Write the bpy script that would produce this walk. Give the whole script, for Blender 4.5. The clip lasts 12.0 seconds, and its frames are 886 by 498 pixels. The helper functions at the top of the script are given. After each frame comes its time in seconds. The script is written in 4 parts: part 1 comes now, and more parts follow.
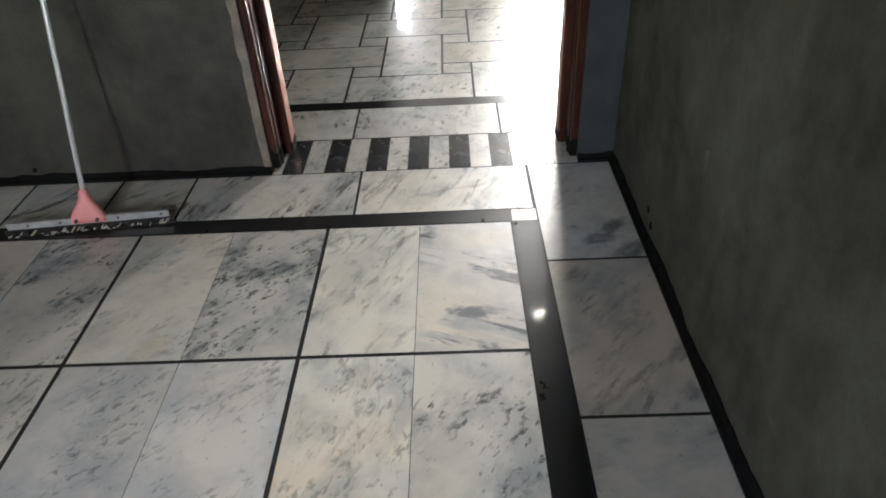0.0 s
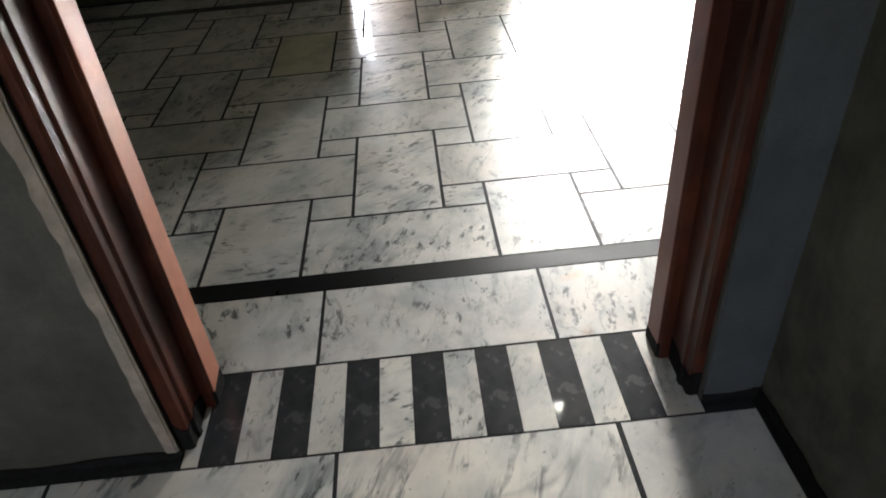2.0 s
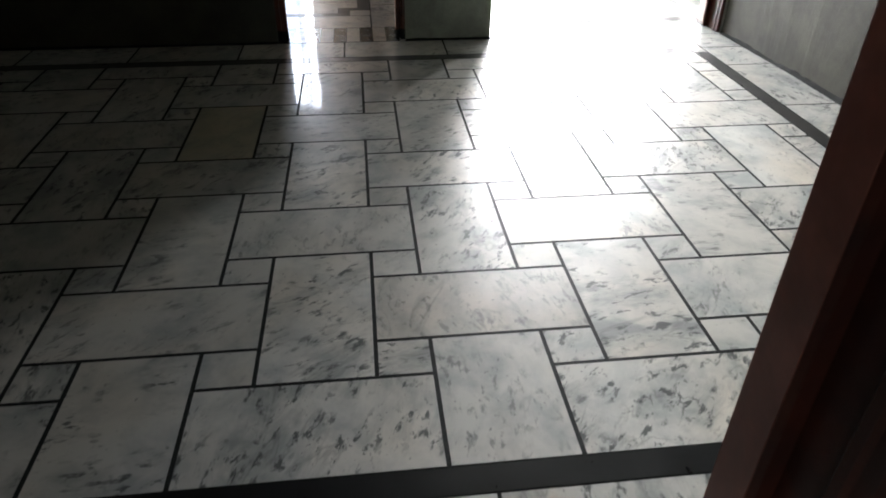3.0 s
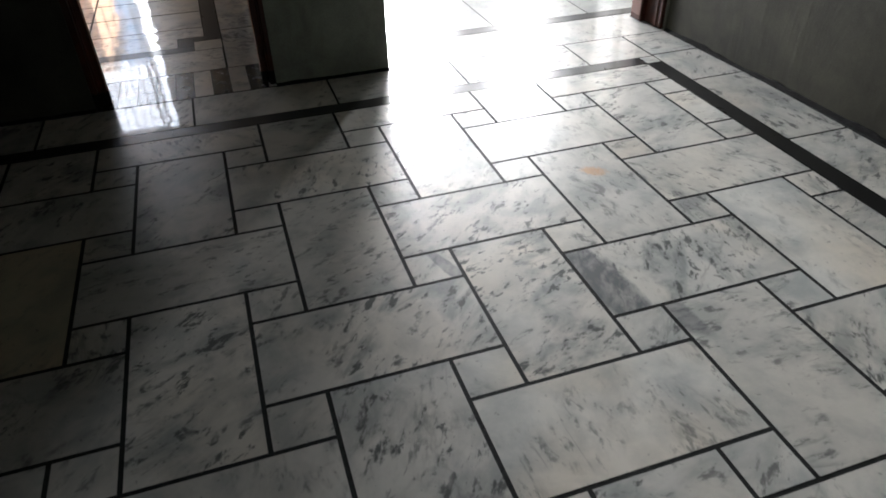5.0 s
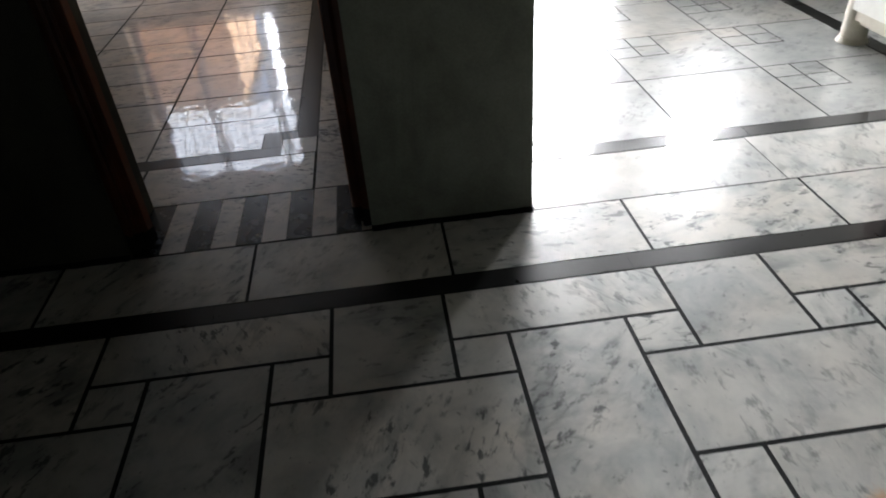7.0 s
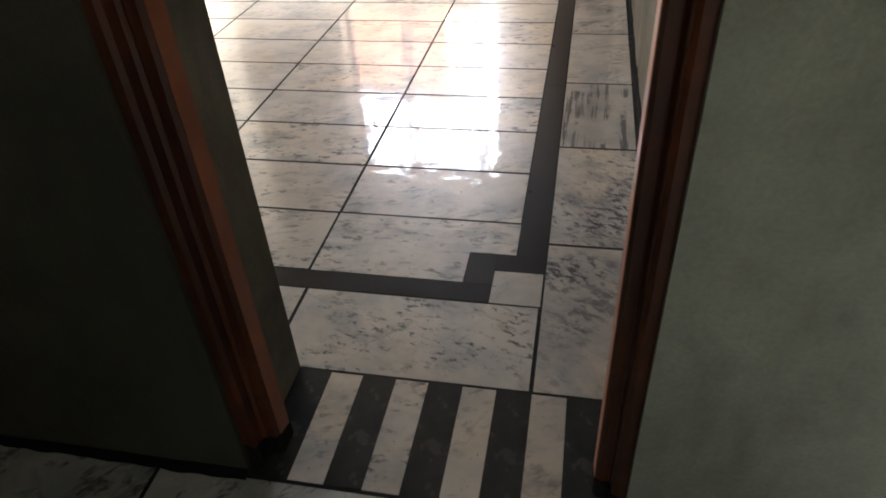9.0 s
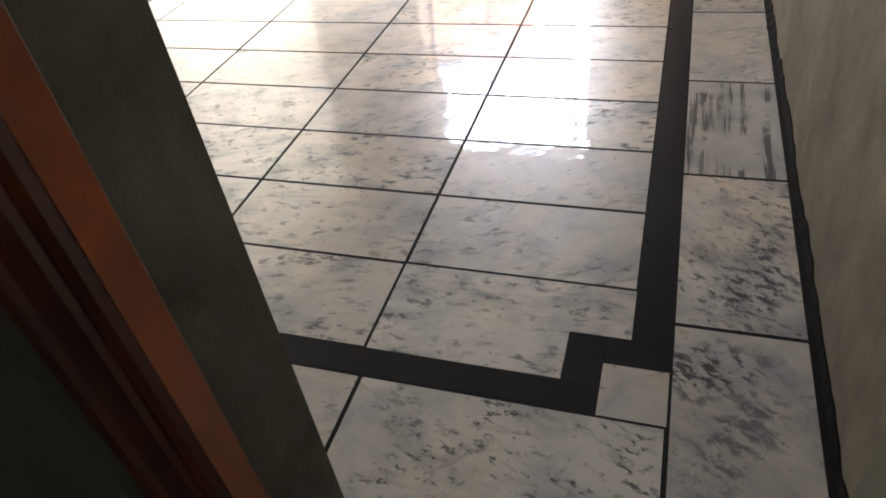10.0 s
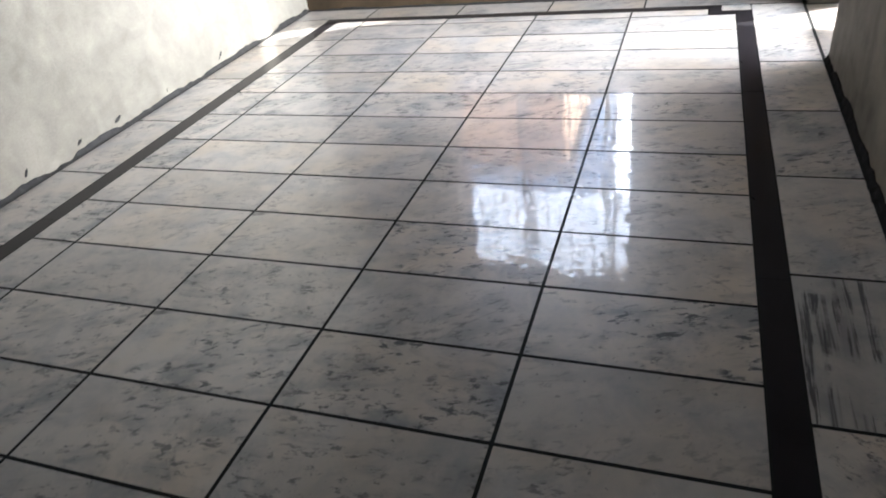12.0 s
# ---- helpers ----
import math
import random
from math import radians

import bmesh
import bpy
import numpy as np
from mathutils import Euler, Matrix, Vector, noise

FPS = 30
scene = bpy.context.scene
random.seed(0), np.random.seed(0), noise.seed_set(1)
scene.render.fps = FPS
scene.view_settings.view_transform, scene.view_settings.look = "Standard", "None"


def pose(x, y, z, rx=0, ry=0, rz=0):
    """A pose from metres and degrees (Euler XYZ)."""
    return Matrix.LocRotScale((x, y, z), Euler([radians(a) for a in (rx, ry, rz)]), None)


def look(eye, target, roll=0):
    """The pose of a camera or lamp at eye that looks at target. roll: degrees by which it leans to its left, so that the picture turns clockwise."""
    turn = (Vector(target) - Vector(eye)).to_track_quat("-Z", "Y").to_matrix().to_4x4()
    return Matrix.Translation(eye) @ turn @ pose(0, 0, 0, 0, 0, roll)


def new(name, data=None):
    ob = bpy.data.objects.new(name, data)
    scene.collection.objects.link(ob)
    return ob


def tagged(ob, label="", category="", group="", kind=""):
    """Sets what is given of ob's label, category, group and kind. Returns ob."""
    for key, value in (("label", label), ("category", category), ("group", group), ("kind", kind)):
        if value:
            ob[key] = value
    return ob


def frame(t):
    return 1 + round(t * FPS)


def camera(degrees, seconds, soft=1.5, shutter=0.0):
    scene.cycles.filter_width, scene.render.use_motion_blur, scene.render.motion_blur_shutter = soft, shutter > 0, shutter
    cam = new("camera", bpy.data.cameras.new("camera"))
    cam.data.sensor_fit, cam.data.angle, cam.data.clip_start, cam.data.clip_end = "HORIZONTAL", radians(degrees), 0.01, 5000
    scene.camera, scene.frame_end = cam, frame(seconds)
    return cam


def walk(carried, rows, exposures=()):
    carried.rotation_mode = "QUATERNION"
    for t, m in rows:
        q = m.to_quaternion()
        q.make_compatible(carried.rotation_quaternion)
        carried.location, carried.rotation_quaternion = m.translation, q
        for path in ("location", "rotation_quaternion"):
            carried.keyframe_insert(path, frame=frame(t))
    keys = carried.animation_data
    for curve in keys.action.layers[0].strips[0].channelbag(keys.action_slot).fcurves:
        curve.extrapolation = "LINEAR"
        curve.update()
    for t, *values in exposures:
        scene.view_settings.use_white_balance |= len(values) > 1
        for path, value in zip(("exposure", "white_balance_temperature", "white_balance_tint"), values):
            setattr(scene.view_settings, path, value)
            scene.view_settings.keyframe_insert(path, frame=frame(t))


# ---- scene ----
EXPO = 2.8
cam = camera(66.4, 12.0, soft=1.8, shutter=0.15)
PATH = [
    (0, (1.835, -1.288, 1.31), (1.787, 0.322, 0.124), -3.2),
    (0.5, (1.783, -0.977, 1.293), (1.784, 0.627, 0.098), -2.9),
    (1, (1.789, -0.617, 1.266), (1.753, 0.995, 0.084), -1.9),
    (1.5, (1.786, -0.263, 1.269), (1.671, 1.336, 0.073), -3.5),
    (2, (1.729, 0.053, 1.264), (1.760, 1.654, 0.066), -5.3),
    (2.5, (1.783, 0.389, 1.26), (1.878, 2.045, 0.142), -1.3),
    (3, (1.792, 0.699, 1.236), (1.996, 2.354, 0.131), 0.7),
    (3.2, (1.776, 0.833, 1.234), (2.062, 2.488, 0.147), -0.5),
    (4.8, (1.876, 1.75, 1.25), (2.319, 3.288, 0.055), -1.4),
    (5, (1.868, 1.862, 1.236), (2.358, 3.389, 0.041), -1.3),
    (5.5, (1.986, 2.158, 1.229), (2.332, 3.755, 0.075), -1.7),
    (6, (2.0, 2.433, 1.222), (2.238, 4.045, 0.062), -1.3),
    (6.5, (2.033, 2.733, 1.216), (2.372, 4.288, 0.004), -3.3),
    (7, (2.144, 3.036, 1.217), (2.267, 4.655, 0.05), -4.6),
    (7.5, (2.122, 3.311, 1.218), (2.053, 4.946, 0.068), -1.7),
    (7.7, (2.112, 3.432, 1.249), (2.026, 5.08, 0.117), 0.0),
    (9.3, (1.866, 4.297, 1.215), (1.464, 5.808, -0.032), -5.5),
    (9.5, (1.836, 4.406, 1.2), (1.424, 5.898, -0.068), -7.1),
    (10, (1.78, 4.65, 1.179), (1.213, 6.061, -0.12), -8.2),
    (10.5, (1.722, 4.85, 1.161), (1.244, 6.247, -0.188), -4.4),
    (11, (1.608, 5.029, 1.178), (1.06, 6.449, -0.119), -7.1),
    (11.2, (1.537, 5.082, 1.167), (0.903, 6.475, -0.122), -7.9),
    (11.5, (1.520, 5.125, 1.212), (0.763, 6.507, -0.019), -8.1),
    (12, (1.55, 5.178, 1.251), (0.902, 6.714, 0.146), -8.5),
]
walk(cam, [(t, look(e, a, r)) for t, e, a, r in PATH],
     exposures=[(0.0, EXPO + 1.85, 6600, 10), (0.5, EXPO + 2.0, 6600, 10), (1.0, EXPO + 2.0, 6600, 10), (1.5, EXPO + 1.4, 6600, 10), (2.0, EXPO + 1.65, 6600, 10), (2.5, EXPO + 0.95, 6400, 10),
                (3.0, EXPO + 0.4, 6300, 10), (5.0, EXPO - 0.57, 6250, 11), (6.0, EXPO - 1.05, 6250, 11), (7.0, EXPO - 0.95, 6250, 11), (7.5, EXPO - 0.25, 6350, 11), (7.7, EXPO - 0.05, 6400, 12),
                (9.3, EXPO + 1.38, 6600, 11), (10.0, EXPO + 1.5, 6400, 11), (10.5, EXPO + 1.45, 6200, 11), (11.0, EXPO + 1.05, 5900, 11), (11.5, EXPO + 0.45, 5750, 10), (12.0, EXPO + 0.0, 5800, 10)])

# ---- world, sun and daylight ----
SUN_DIR = Vector((0.91, 0.41, 0.84)).normalized()      # towards the sun
world = bpy.data.worlds.new("sky")
world.use_nodes = True
scene.world = world
wn = world.node_tree.nodes
sky = wn.new("ShaderNodeTexSky")
sky.sky_type = "NISHITA"
sky.sun_disc = False
sky.sun_elevation = math.asin(SUN_DIR.z)
sky.sun_rotation = math.atan2(SUN_DIR.x, SUN_DIR.y)
sky.dust_density = 3.0
wn["Background"].inputs["Strength"].default_value = 0.15
world.node_tree.links.new(sky.outputs[0], wn["Background"].inputs["Color"])

sun_data = bpy.data.lights.new("sun", "SUN")
sun_data.energy, sun_data.angle, sun_data.color = 4.0, radians(0.5), (1.0, 0.93, 0.82)
sun = new("sun", sun_data)
sun.matrix_world = look(SUN_DIR * 20, (0, 0, 0))


def window_light(name, x, y, z, w, h, rx, rz, watts, color=(1.0, 0.985, 0.965), spread=180):
    """An area lamp in an opening, for the sky's light that comes in there."""
    d = bpy.data.lights.new(name, "AREA")
    d.shape, d.size, d.size_y, d.energy, d.color = "RECTANGLE", w, h, watts, color
    d.spread = radians(spread)
    o = new(name, d)
    o.matrix_world = pose(x, y, z, rx, 0, rz)
    return o


# into the lobby (two openings), the far bedroom (two openings), the first room
window_light("daylight_lobby_door", 3.35, 8.22, 1.08, 1.15, 2.0, -90, 0, 31, spread=75)
window_light("daylight_lobby_window", 4.77, 8.22, 1.62, 0.5, 0.82, -90, 0, 24, spread=110)
window_light("daylight_bedroom_window_top", 0.485, 10.30, 2.12, 1.42, 0.80, -90, 0, 4.1)
window_light("daylight_bedroom_window_side", 1.13, 10.30, 1.15, 0.20, 1.10, -90, 0, 2.2)
window_light("daylight_bedroom_door", 2.19, 9.16, 1.05, 0.9, 2.0, 90, 90, 15.5, spread=100)
window_light("daylight_room_window_left", 0.42, -3.36, 1.60, 0.16, 1.1, 55, 0, 0.68, (1.0, 0.93, 0.80), 100)
window_light("daylight_room_window_right", 1.36, -3.36, 1.60, 0.42, 1.1, 55, 0, 0.24, (1.0, 0.93, 0.80), 100)


# ---- materials ----
def nodes_of(name):
    m = bpy.data.materials.new(name)
    m.use_nodes = True
    t = m.node_tree
    return m, t.nodes, t.links, t.nodes["Principled BSDF"]


def ramp(n, stops, interp="LINEAR"):
    r = n.new("ShaderNodeValToRGB")
    r.color_ramp.interpolation = interp
    e = r.color_ramp.elements
    while len(e) < len(stops):
        e.new(0.5)
    for el, (p, c) in zip(e, stops):
        el.position = p
        el.color = (*c, 1) if not isinstance(c, (int, float)) else (c, c, c, 1)
    return r


def noise_tex(n, scale, detail=4.0, rough=0.55, dist=0.0):
    t = n.new("ShaderNodeTexNoise")
    t.inputs["Scale"].default_value = scale
    t.inputs["Detail"].default_value = detail
    t.inputs["Roughness"].default_value = rough
    t.inputs["Distortion"].default_value = dist
    return t


def mix_col(n, l, fac, a, b, blend="MIX"):
    m = n.new("ShaderNodeMix")
    m.data_type, m.blend_type = "RGBA", blend
    for sock, v in ((m.inputs[0], fac), (m.inputs[6], a), (m.inputs[7], b)):
        if isinstance(v, (int, float)):
            sock.default_value = v
        elif isinstance(v, tuple):
            sock.default_value = (*v, 1)
        else:
            l.new(v, sock)
    return m.outputs[2]


def maths(n, l, op, a, b=0.0):
    m = n.new("ShaderNodeMath")
    m.operation = op
    for sock, v in ((m.inputs[0], a), (m.inputs[1], b)):
        if isinstance(v, (int, float)):
            sock.default_value = v
        else:
            l.new(v, sock)
    return m.outputs[0]


def marble(name, light, cool, vein, amount, turn, spread, rough=0.048, tan=0.25, fine=36.0, wave=0.075, stretch=0.48, ior=1.5, spots=(), clusters=()):
    """Polished white marble: cloudy ground, clusters of grey-green streaks and flecks, cream stains. turn, spread: the way the
    streaks run in a slab and how far it differs from slab to slab, in degrees."""
    m, n, l, bsdf = nodes_of(name)
    co = n.new("ShaderNodeTexCoord")
    info = n.new("ShaderNodeObjectInfo")
    rnd = info.outputs["Random"]
    off = n.new("ShaderNodeCombineXYZ")
    l.new(maths(n, l, "MULTIPLY", rnd, 71.0), off.inputs[0])
    l.new(maths(n, l, "MULTIPLY", rnd, 133.0), off.inputs[1])
    l.new(maths(n, l, "MULTIPLY", rnd, 29.0), off.inputs[2])
    rot = n.new("ShaderNodeVectorRotate")
    rot.rotation_type = "Z_AXIS"
    l.new(co.outputs["Object"], rot.inputs["Vector"])
    ang = maths(n, l, "MULTIPLY", maths(n, l, "SUBTRACT", maths(n, l, "FRACT", maths(n, l, "MULTIPLY", rnd, 17.3)), 0.5), radians(spread) * 2)
    l.new(maths(n, l, "ADD", ang, radians(-turn)), rot.inputs["Angle"])
    add = n.new("ShaderNodeVectorMath")
    l.new(rot.outputs[0], add.inputs[0]); l.new(off.outputs[0], add.inputs[1])
    base = add.outputs[0]
    mp = n.new("ShaderNodeMapping")
    mp.inputs["Scale"].default_value = (stretch, 1.0, 1.0)
    l.new(base, mp.inputs["Vector"])
    long = mp.outputs[0]
    cloud = noise_tex(n, 6.0, 6, 0.62, 0.35); l.new(base, cloud.inputs["Vector"])
    ground = mix_col(n, l, ramp_out(n, l, cloud.outputs[0], ((0.44, 0.0), (0.66, 1.0))), light, cool)
    # warm cream stain, stronger in some slabs
    st = noise_tex(n, 2.6, 3, 0.5, 0.3); l.new(base, st.inputs["Vector"])
    warm = maths(n, l, "MULTIPLY", ramp_out(n, l, st.outputs[0], ((0.42, 0.0), (0.68, 1.0))), tan)
    warm = maths(n, l, "MULTIPLY", warm, maths(n, l, "ADD", maths(n, l, "FRACT", maths(n, l, "MULTIPLY", rnd, 7.7)), 0.3))
    ground = mix_col(n, l, warm, ground, (0.74, 0.62, 0.47))
    # broad soft grey streaks
    br = noise_tex(n, 9.0, 6, 0.60, 0.5); l.new(long, br.inputs["Vector"])
    fw = noise_tex(n, 5.0, 4, 0.6, 0.4); l.new(base, fw.inputs["Vector"])
    where = ramp_out(n, l, fw.outputs[0], ((0.38, 0.10), (0.56, 1.0)))
    soft = maths(n, l, "MULTIPLY", ramp_out(n, l, br.outputs[0], ((0.46, 0.0), (0.62, 0.85))), where)
    much = maths(n, l, "ADD", maths(n, l, "MULTIPLY", maths(n, l, "FRACT", maths(n, l, "MULTIPLY", rnd, 31.1)), 0.85), 0.45)
    soft = maths(n, l, "MULTIPLY", maths(n, l, "MULTIPLY", soft, much), 0.3 + 0.5 * min(amount, 1.3))
    col = mix_col(n, l, maths(n, l, "MINIMUM", soft, 0.85), ground, tuple(v * 2.6 + 0.06 for v in vein))
    # dark broken flecks that follow the streaks
    fl = noise_tex(n, fine, 6, 0.66, 0.3); l.new(long, fl.inputs["Vector"])
    fleck = maths(n, l, "MULTIPLY", ramp_out(n, l, fl.outputs[0], ((0.54, 0.0), (0.62, 1.0))),
                  ramp_out(n, l, fw.outputs[0], ((0.42, 0.0), (0.55, 1.0))))
    fleck = maths(n, l, "MULTIPLY", fleck, maths(n, l, "MULTIPLY", much, amount))
    col = mix_col(n, l, maths(n, l, "MINIMUM", fleck, 0.9), col, vein)
    # a few thin crisp cracks and tiny specks
    cr = noise_tex(n, 3.0, 5, 0.55, 0.8); l.new(long, cr.inputs["Vector"])
    thin = maths(n, l, "ABSOLUTE", maths(n, l, "SUBTRACT", cr.outputs[0], 0.5))
    thin = maths(n, l, "MULTIPLY", ramp_out(n, l, thin, ((0.0, 1.0), (0.016, 0.0))), ramp_out(n, l, fw.outputs[0], ((0.45, 0.0), (0.58, 0.35))))
    col = mix_col(n, l, maths(n, l, "MULTIPLY", thin, amount), col, vein)
    sp = noise_tex(n, 60.0, 2, 0.5, 0.2); l.new(base, sp.inputs["Vector"])
    speck = ramp_out(n, l, sp.outputs[0], ((0.70, 0.0), (0.75, 0.5)))
    col = mix_col(n, l, speck, col, vein)
    # single stains, at places of their own in the slab: x, y, half length, half width, turn, colour, strength
    for sx, sy, ra, rb, sa, tint, power in spots:
        loc = n.new("ShaderNodeMapping")
        loc.vector_type = "TEXTURE"
        loc.inputs["Location"].default_value = (sx, sy, 0)
        loc.inputs["Rotation"].default_value = (0, 0, radians(sa))
        loc.inputs["Scale"].default_value = (ra, rb, 1)
        l.new(co.outputs["Object"], loc.inputs["Vector"])
        ln = n.new("ShaderNodeVectorMath")
        ln.operation = "LENGTH"
        l.new(loc.outputs[0], ln.inputs[0])
        wob = maths(n, l, "ADD", ln.outputs["Value"], maths(n, l, "MULTIPLY", maths(n, l, "SUBTRACT", fl.outputs[0] if ra < 0.08 else br.outputs[0], 0.5), 2.4 if ra < 0.08 else 1.3))
        patchy = ramp_out(n, l, fl.outputs[0], ((0.36, 0.55), (0.60, 1.0)))
        col = mix_col(n, l, maths(n, l, "MULTIPLY", patchy, ramp_out(n, l, wob, ((0.45 if ra < 0.08 else 0.80, power), (1.04, 0.0)))), col, tint)
    # dense clusters of dark flecks: x, y, half length, half width, turn, strength
    for sx, sy, ra, rb, sa, power in clusters:
        loc = n.new("ShaderNodeMapping")
        loc.vector_type = "TEXTURE"
        loc.inputs["Location"].default_value = (sx, sy, 0)
        loc.inputs["Rotation"].default_value = (0, 0, radians(sa))
        loc.inputs["Scale"].default_value = (ra, rb, 1)
        l.new(co.outputs["Object"], loc.inputs["Vector"])
        ln = n.new("ShaderNodeVectorMath")
        ln.operation = "LENGTH"
        l.new(loc.outputs[0], ln.inputs[0])
        wob = maths(n, l, "ADD", ln.outputs["Value"], maths(n, l, "MULTIPLY", maths(n, l, "SUBTRACT", br.outputs[0], 0.5), 1.6))
        near = ramp_out(n, l, wob, ((0.45, power), (1.10, 0.0)))
        col = mix_col(n, l, maths(n, l, "MULTIPLY", near, 0.45), col, cool)
        col = mix_col(n, l, maths(n, l, "MULTIPLY", near, ramp_out(n, l, fl.outputs[0], ((0.47, 0.0), (0.56, 1.0)))), col, vein)
    # slab-to-slab tone
    tone = maths(n, l, "ADD", maths(n, l, "MULTIPLY", maths(n, l, "FRACT", maths(n, l, "MULTIPLY", rnd, 53.9)), 0.22), 0.84)
    hsv = n.new("ShaderNodeHueSaturation")
    l.new(col, hsv.inputs["Color"]); l.new(tone, hsv.inputs["Value"])
    l.new(hsv.outputs[0], bsdf.inputs["Base Color"])
    rr = noise_tex(n, 9.0, 4, 0.6); l.new(base, rr.inputs["Vector"])
    l.new(maths(n, l, "ADD", maths(n, l, "MULTIPLY", rr.outputs[0], 0.16), 0.26), bsdf.inputs["Roughness"])
    bsdf.inputs["Specular IOR Level"].default_value = 0.55
    bsdf.inputs["Coat Weight"].default_value = 0.95
    l.new(maths(n, l, "ADD", maths(n, l, "MULTIPLY", rr.outputs[0], rough), rough * 0.2), bsdf.inputs["Coat Roughness"])
    bsdf.inputs["Coat IOR"].default_value = ior
    wav = noise_tex(n, 13.0, 2, 0.4); l.new(base, wav.inputs["Vector"])
    bump = n.new("ShaderNodeBump")
    bump.inputs["Strength"].default_value = wave
    bump.inputs["Distance"].default_value = 0.01
    l.new(wav.outputs[0], bump.inputs["Height"])
    l.new(bump.outputs[0], bsdf.inputs["Normal"]); l.new(bump.outputs[0], bsdf.inputs["Coat Normal"])
    return m


def ramp_out(n, l, src, stops):
    r = ramp(n, stops)
    l.new(src, r.inputs[0])
    return r.outputs[0]


def plain(name, color, rough, scale=20.0, vary=0.25, bump=0.1, metal=0.0, dirt=None, spec=0.5, dirt_scale=2.0, dist=0.01, coat=0.0):
    """A surface with blotches at two sizes, uneven gloss and fine relief."""
    m, n, l, bsdf = nodes_of(name)
    co = n.new("ShaderNodeTexCoord").outputs["Object"]
    a = noise_tex(n, scale, 6, 0.6); l.new(co, a.inputs["Vector"])
    b = noise_tex(n, dirt_scale, 5, 0.6, 0.6); l.new(co, b.inputs["Vector"])
    fine = ramp_out(n, l, a.outputs[0], ((0.25, 1.0 - vary), (0.75, 1.0 + vary)))
    col = mix_col(n, l, 1.0, color, fine, "MULTIPLY")
    if dirt:
        col = mix_col(n, l, ramp_out(n, l, b.outputs[0], ((0.38, 0.0), (0.68, 1.0))), col, dirt)
    l.new(col, bsdf.inputs["Base Color"])
    l.new(maths(n, l, "ADD", maths(n, l, "MULTIPLY", a.outputs[0], 0.2), rough - 0.1), bsdf.inputs["Roughness"])
    bsdf.inputs["Metallic"].default_value = metal
    bsdf.inputs["Coat Weight"].default_value, bsdf.inputs["Coat Roughness"].default_value = coat, 0.05
    bsdf.inputs["Specular IOR Level"].default_value = spec
    bp = n.new("ShaderNodeBump")
    bp.inputs["Strength"].default_value, bp.inputs["Distance"].default_value = bump, dist
    l.new(a.outputs[0], bp.inputs["Height"]); l.new(bp.outputs[0], bsdf.inputs["Normal"])
    return m


def plaster(name, color, dark, streak=0.38):
    """Trowelled cement plaster: cloudy patches, long trowel drags, pits."""
    m, n, l, bsdf = nodes_of(name)
    co = n.new("ShaderNodeTexCoord").outputs["Object"]
    cl = noise_tex(n, 1.7, 6, 0.6, 0.8); l.new(co, cl.inputs["Vector"])
    mp = n.new("ShaderNodeMapping")
    mp.inputs["Scale"].default_value = (2.4, 2.4, 0.7)
    mp.inputs["Rotation"].default_value = (0.05, 0.12, 0.0)
    l.new(co, mp.inputs["Vector"])
    dr = noise_tex(n, 1.3, 5, 0.65, 0.7); l.new(mp.outputs[0], dr.inputs["Vector"])
    gr = noise_tex(n, 130.0, 4, 0.7); l.new(co, gr.inputs["Vector"])
    f = maths(n, l, "ADD", maths(n, l, "MULTIPLY", cl.outputs[0], 1.0 - streak), maths(n, l, "MULTIPLY", dr.outputs[0], streak))
    md = noise_tex(n, 7.0, 5, 0.62, 0.5); l.new(co, md.inputs["Vector"])
    f = maths(n, l, "ADD", maths(n, l, "MULTIPLY", f, 0.68), maths(n, l, "MULTIPLY", md.outputs[0], 0.32))
    col = mix_col(n, l, ramp_out(n, l, f, ((0.39, 0.0), (0.61, 1.0))), dark, color)
    col = mix_col(n, l, 0.5, col, ramp_out(n, l, gr.outputs[0], ((0.3, 0.75), (0.7, 1.2))), "MULTIPLY")
    l.new(col, bsdf.inputs["Base Color"])
    bsdf.inputs["Roughness"].default_value = 0.72
    bsdf.inputs["Specular IOR Level"].default_value = 0.3
    h = maths(n, l, "ADD", maths(n, l, "MULTIPLY", gr.outputs[0], 0.12), maths(n, l, "MULTIPLY", dr.outputs[0], 0.9))
    bp = n.new("ShaderNodeBump")
    bp.inputs["Strength"].default_value, bp.inputs["Distance"].default_value = 0.35, 0.02
    l.new(h, bp.inputs["Height"]); l.new(bp.outputs[0], bsdf.inputs["Normal"])
    return m


STAIN_GREY, STAIN_RUST = (0.13, 0.14, 0.15), (0.62, 0.36, 0.16)
VEIN = (0.060, 0.068, 0.068)
ROOM = ((0.66, 0.645, 0.585), (0.45, 0.465, 0.45))
M_MARBLE_A = marble("marble_room", *ROOM, VEIN, 0.9, 50, 35, tan=0.6, fine=52.0)
M_MARBLE_B = marble("marble_hall", (0.62, 0.615, 0.58), (0.41, 0.43, 0.425), VEIN, 1.0, 55, 60, tan=0.3)
BEDROOM = ((0.68, 0.638, 0.59), (0.475, 0.475, 0.475))
M_MARBLE_C = marble("marble_bedroom", *BEDROOM, (0.06, 0.07, 0.08), 0.72, 12, 14, tan=0.6, fine=44.0, rough=0.035, wave=0.12, ior=1.42)
M_MARBLE_D = marble("marble_lobby", (0.47, 0.485, 0.475), (0.35, 0.37, 0.37), VEIN, 0.45, 20, 40)
HALL = ((0.62, 0.615, 0.58), (0.41, 0.43, 0.425), VEIN, 1.0, 55, 60)
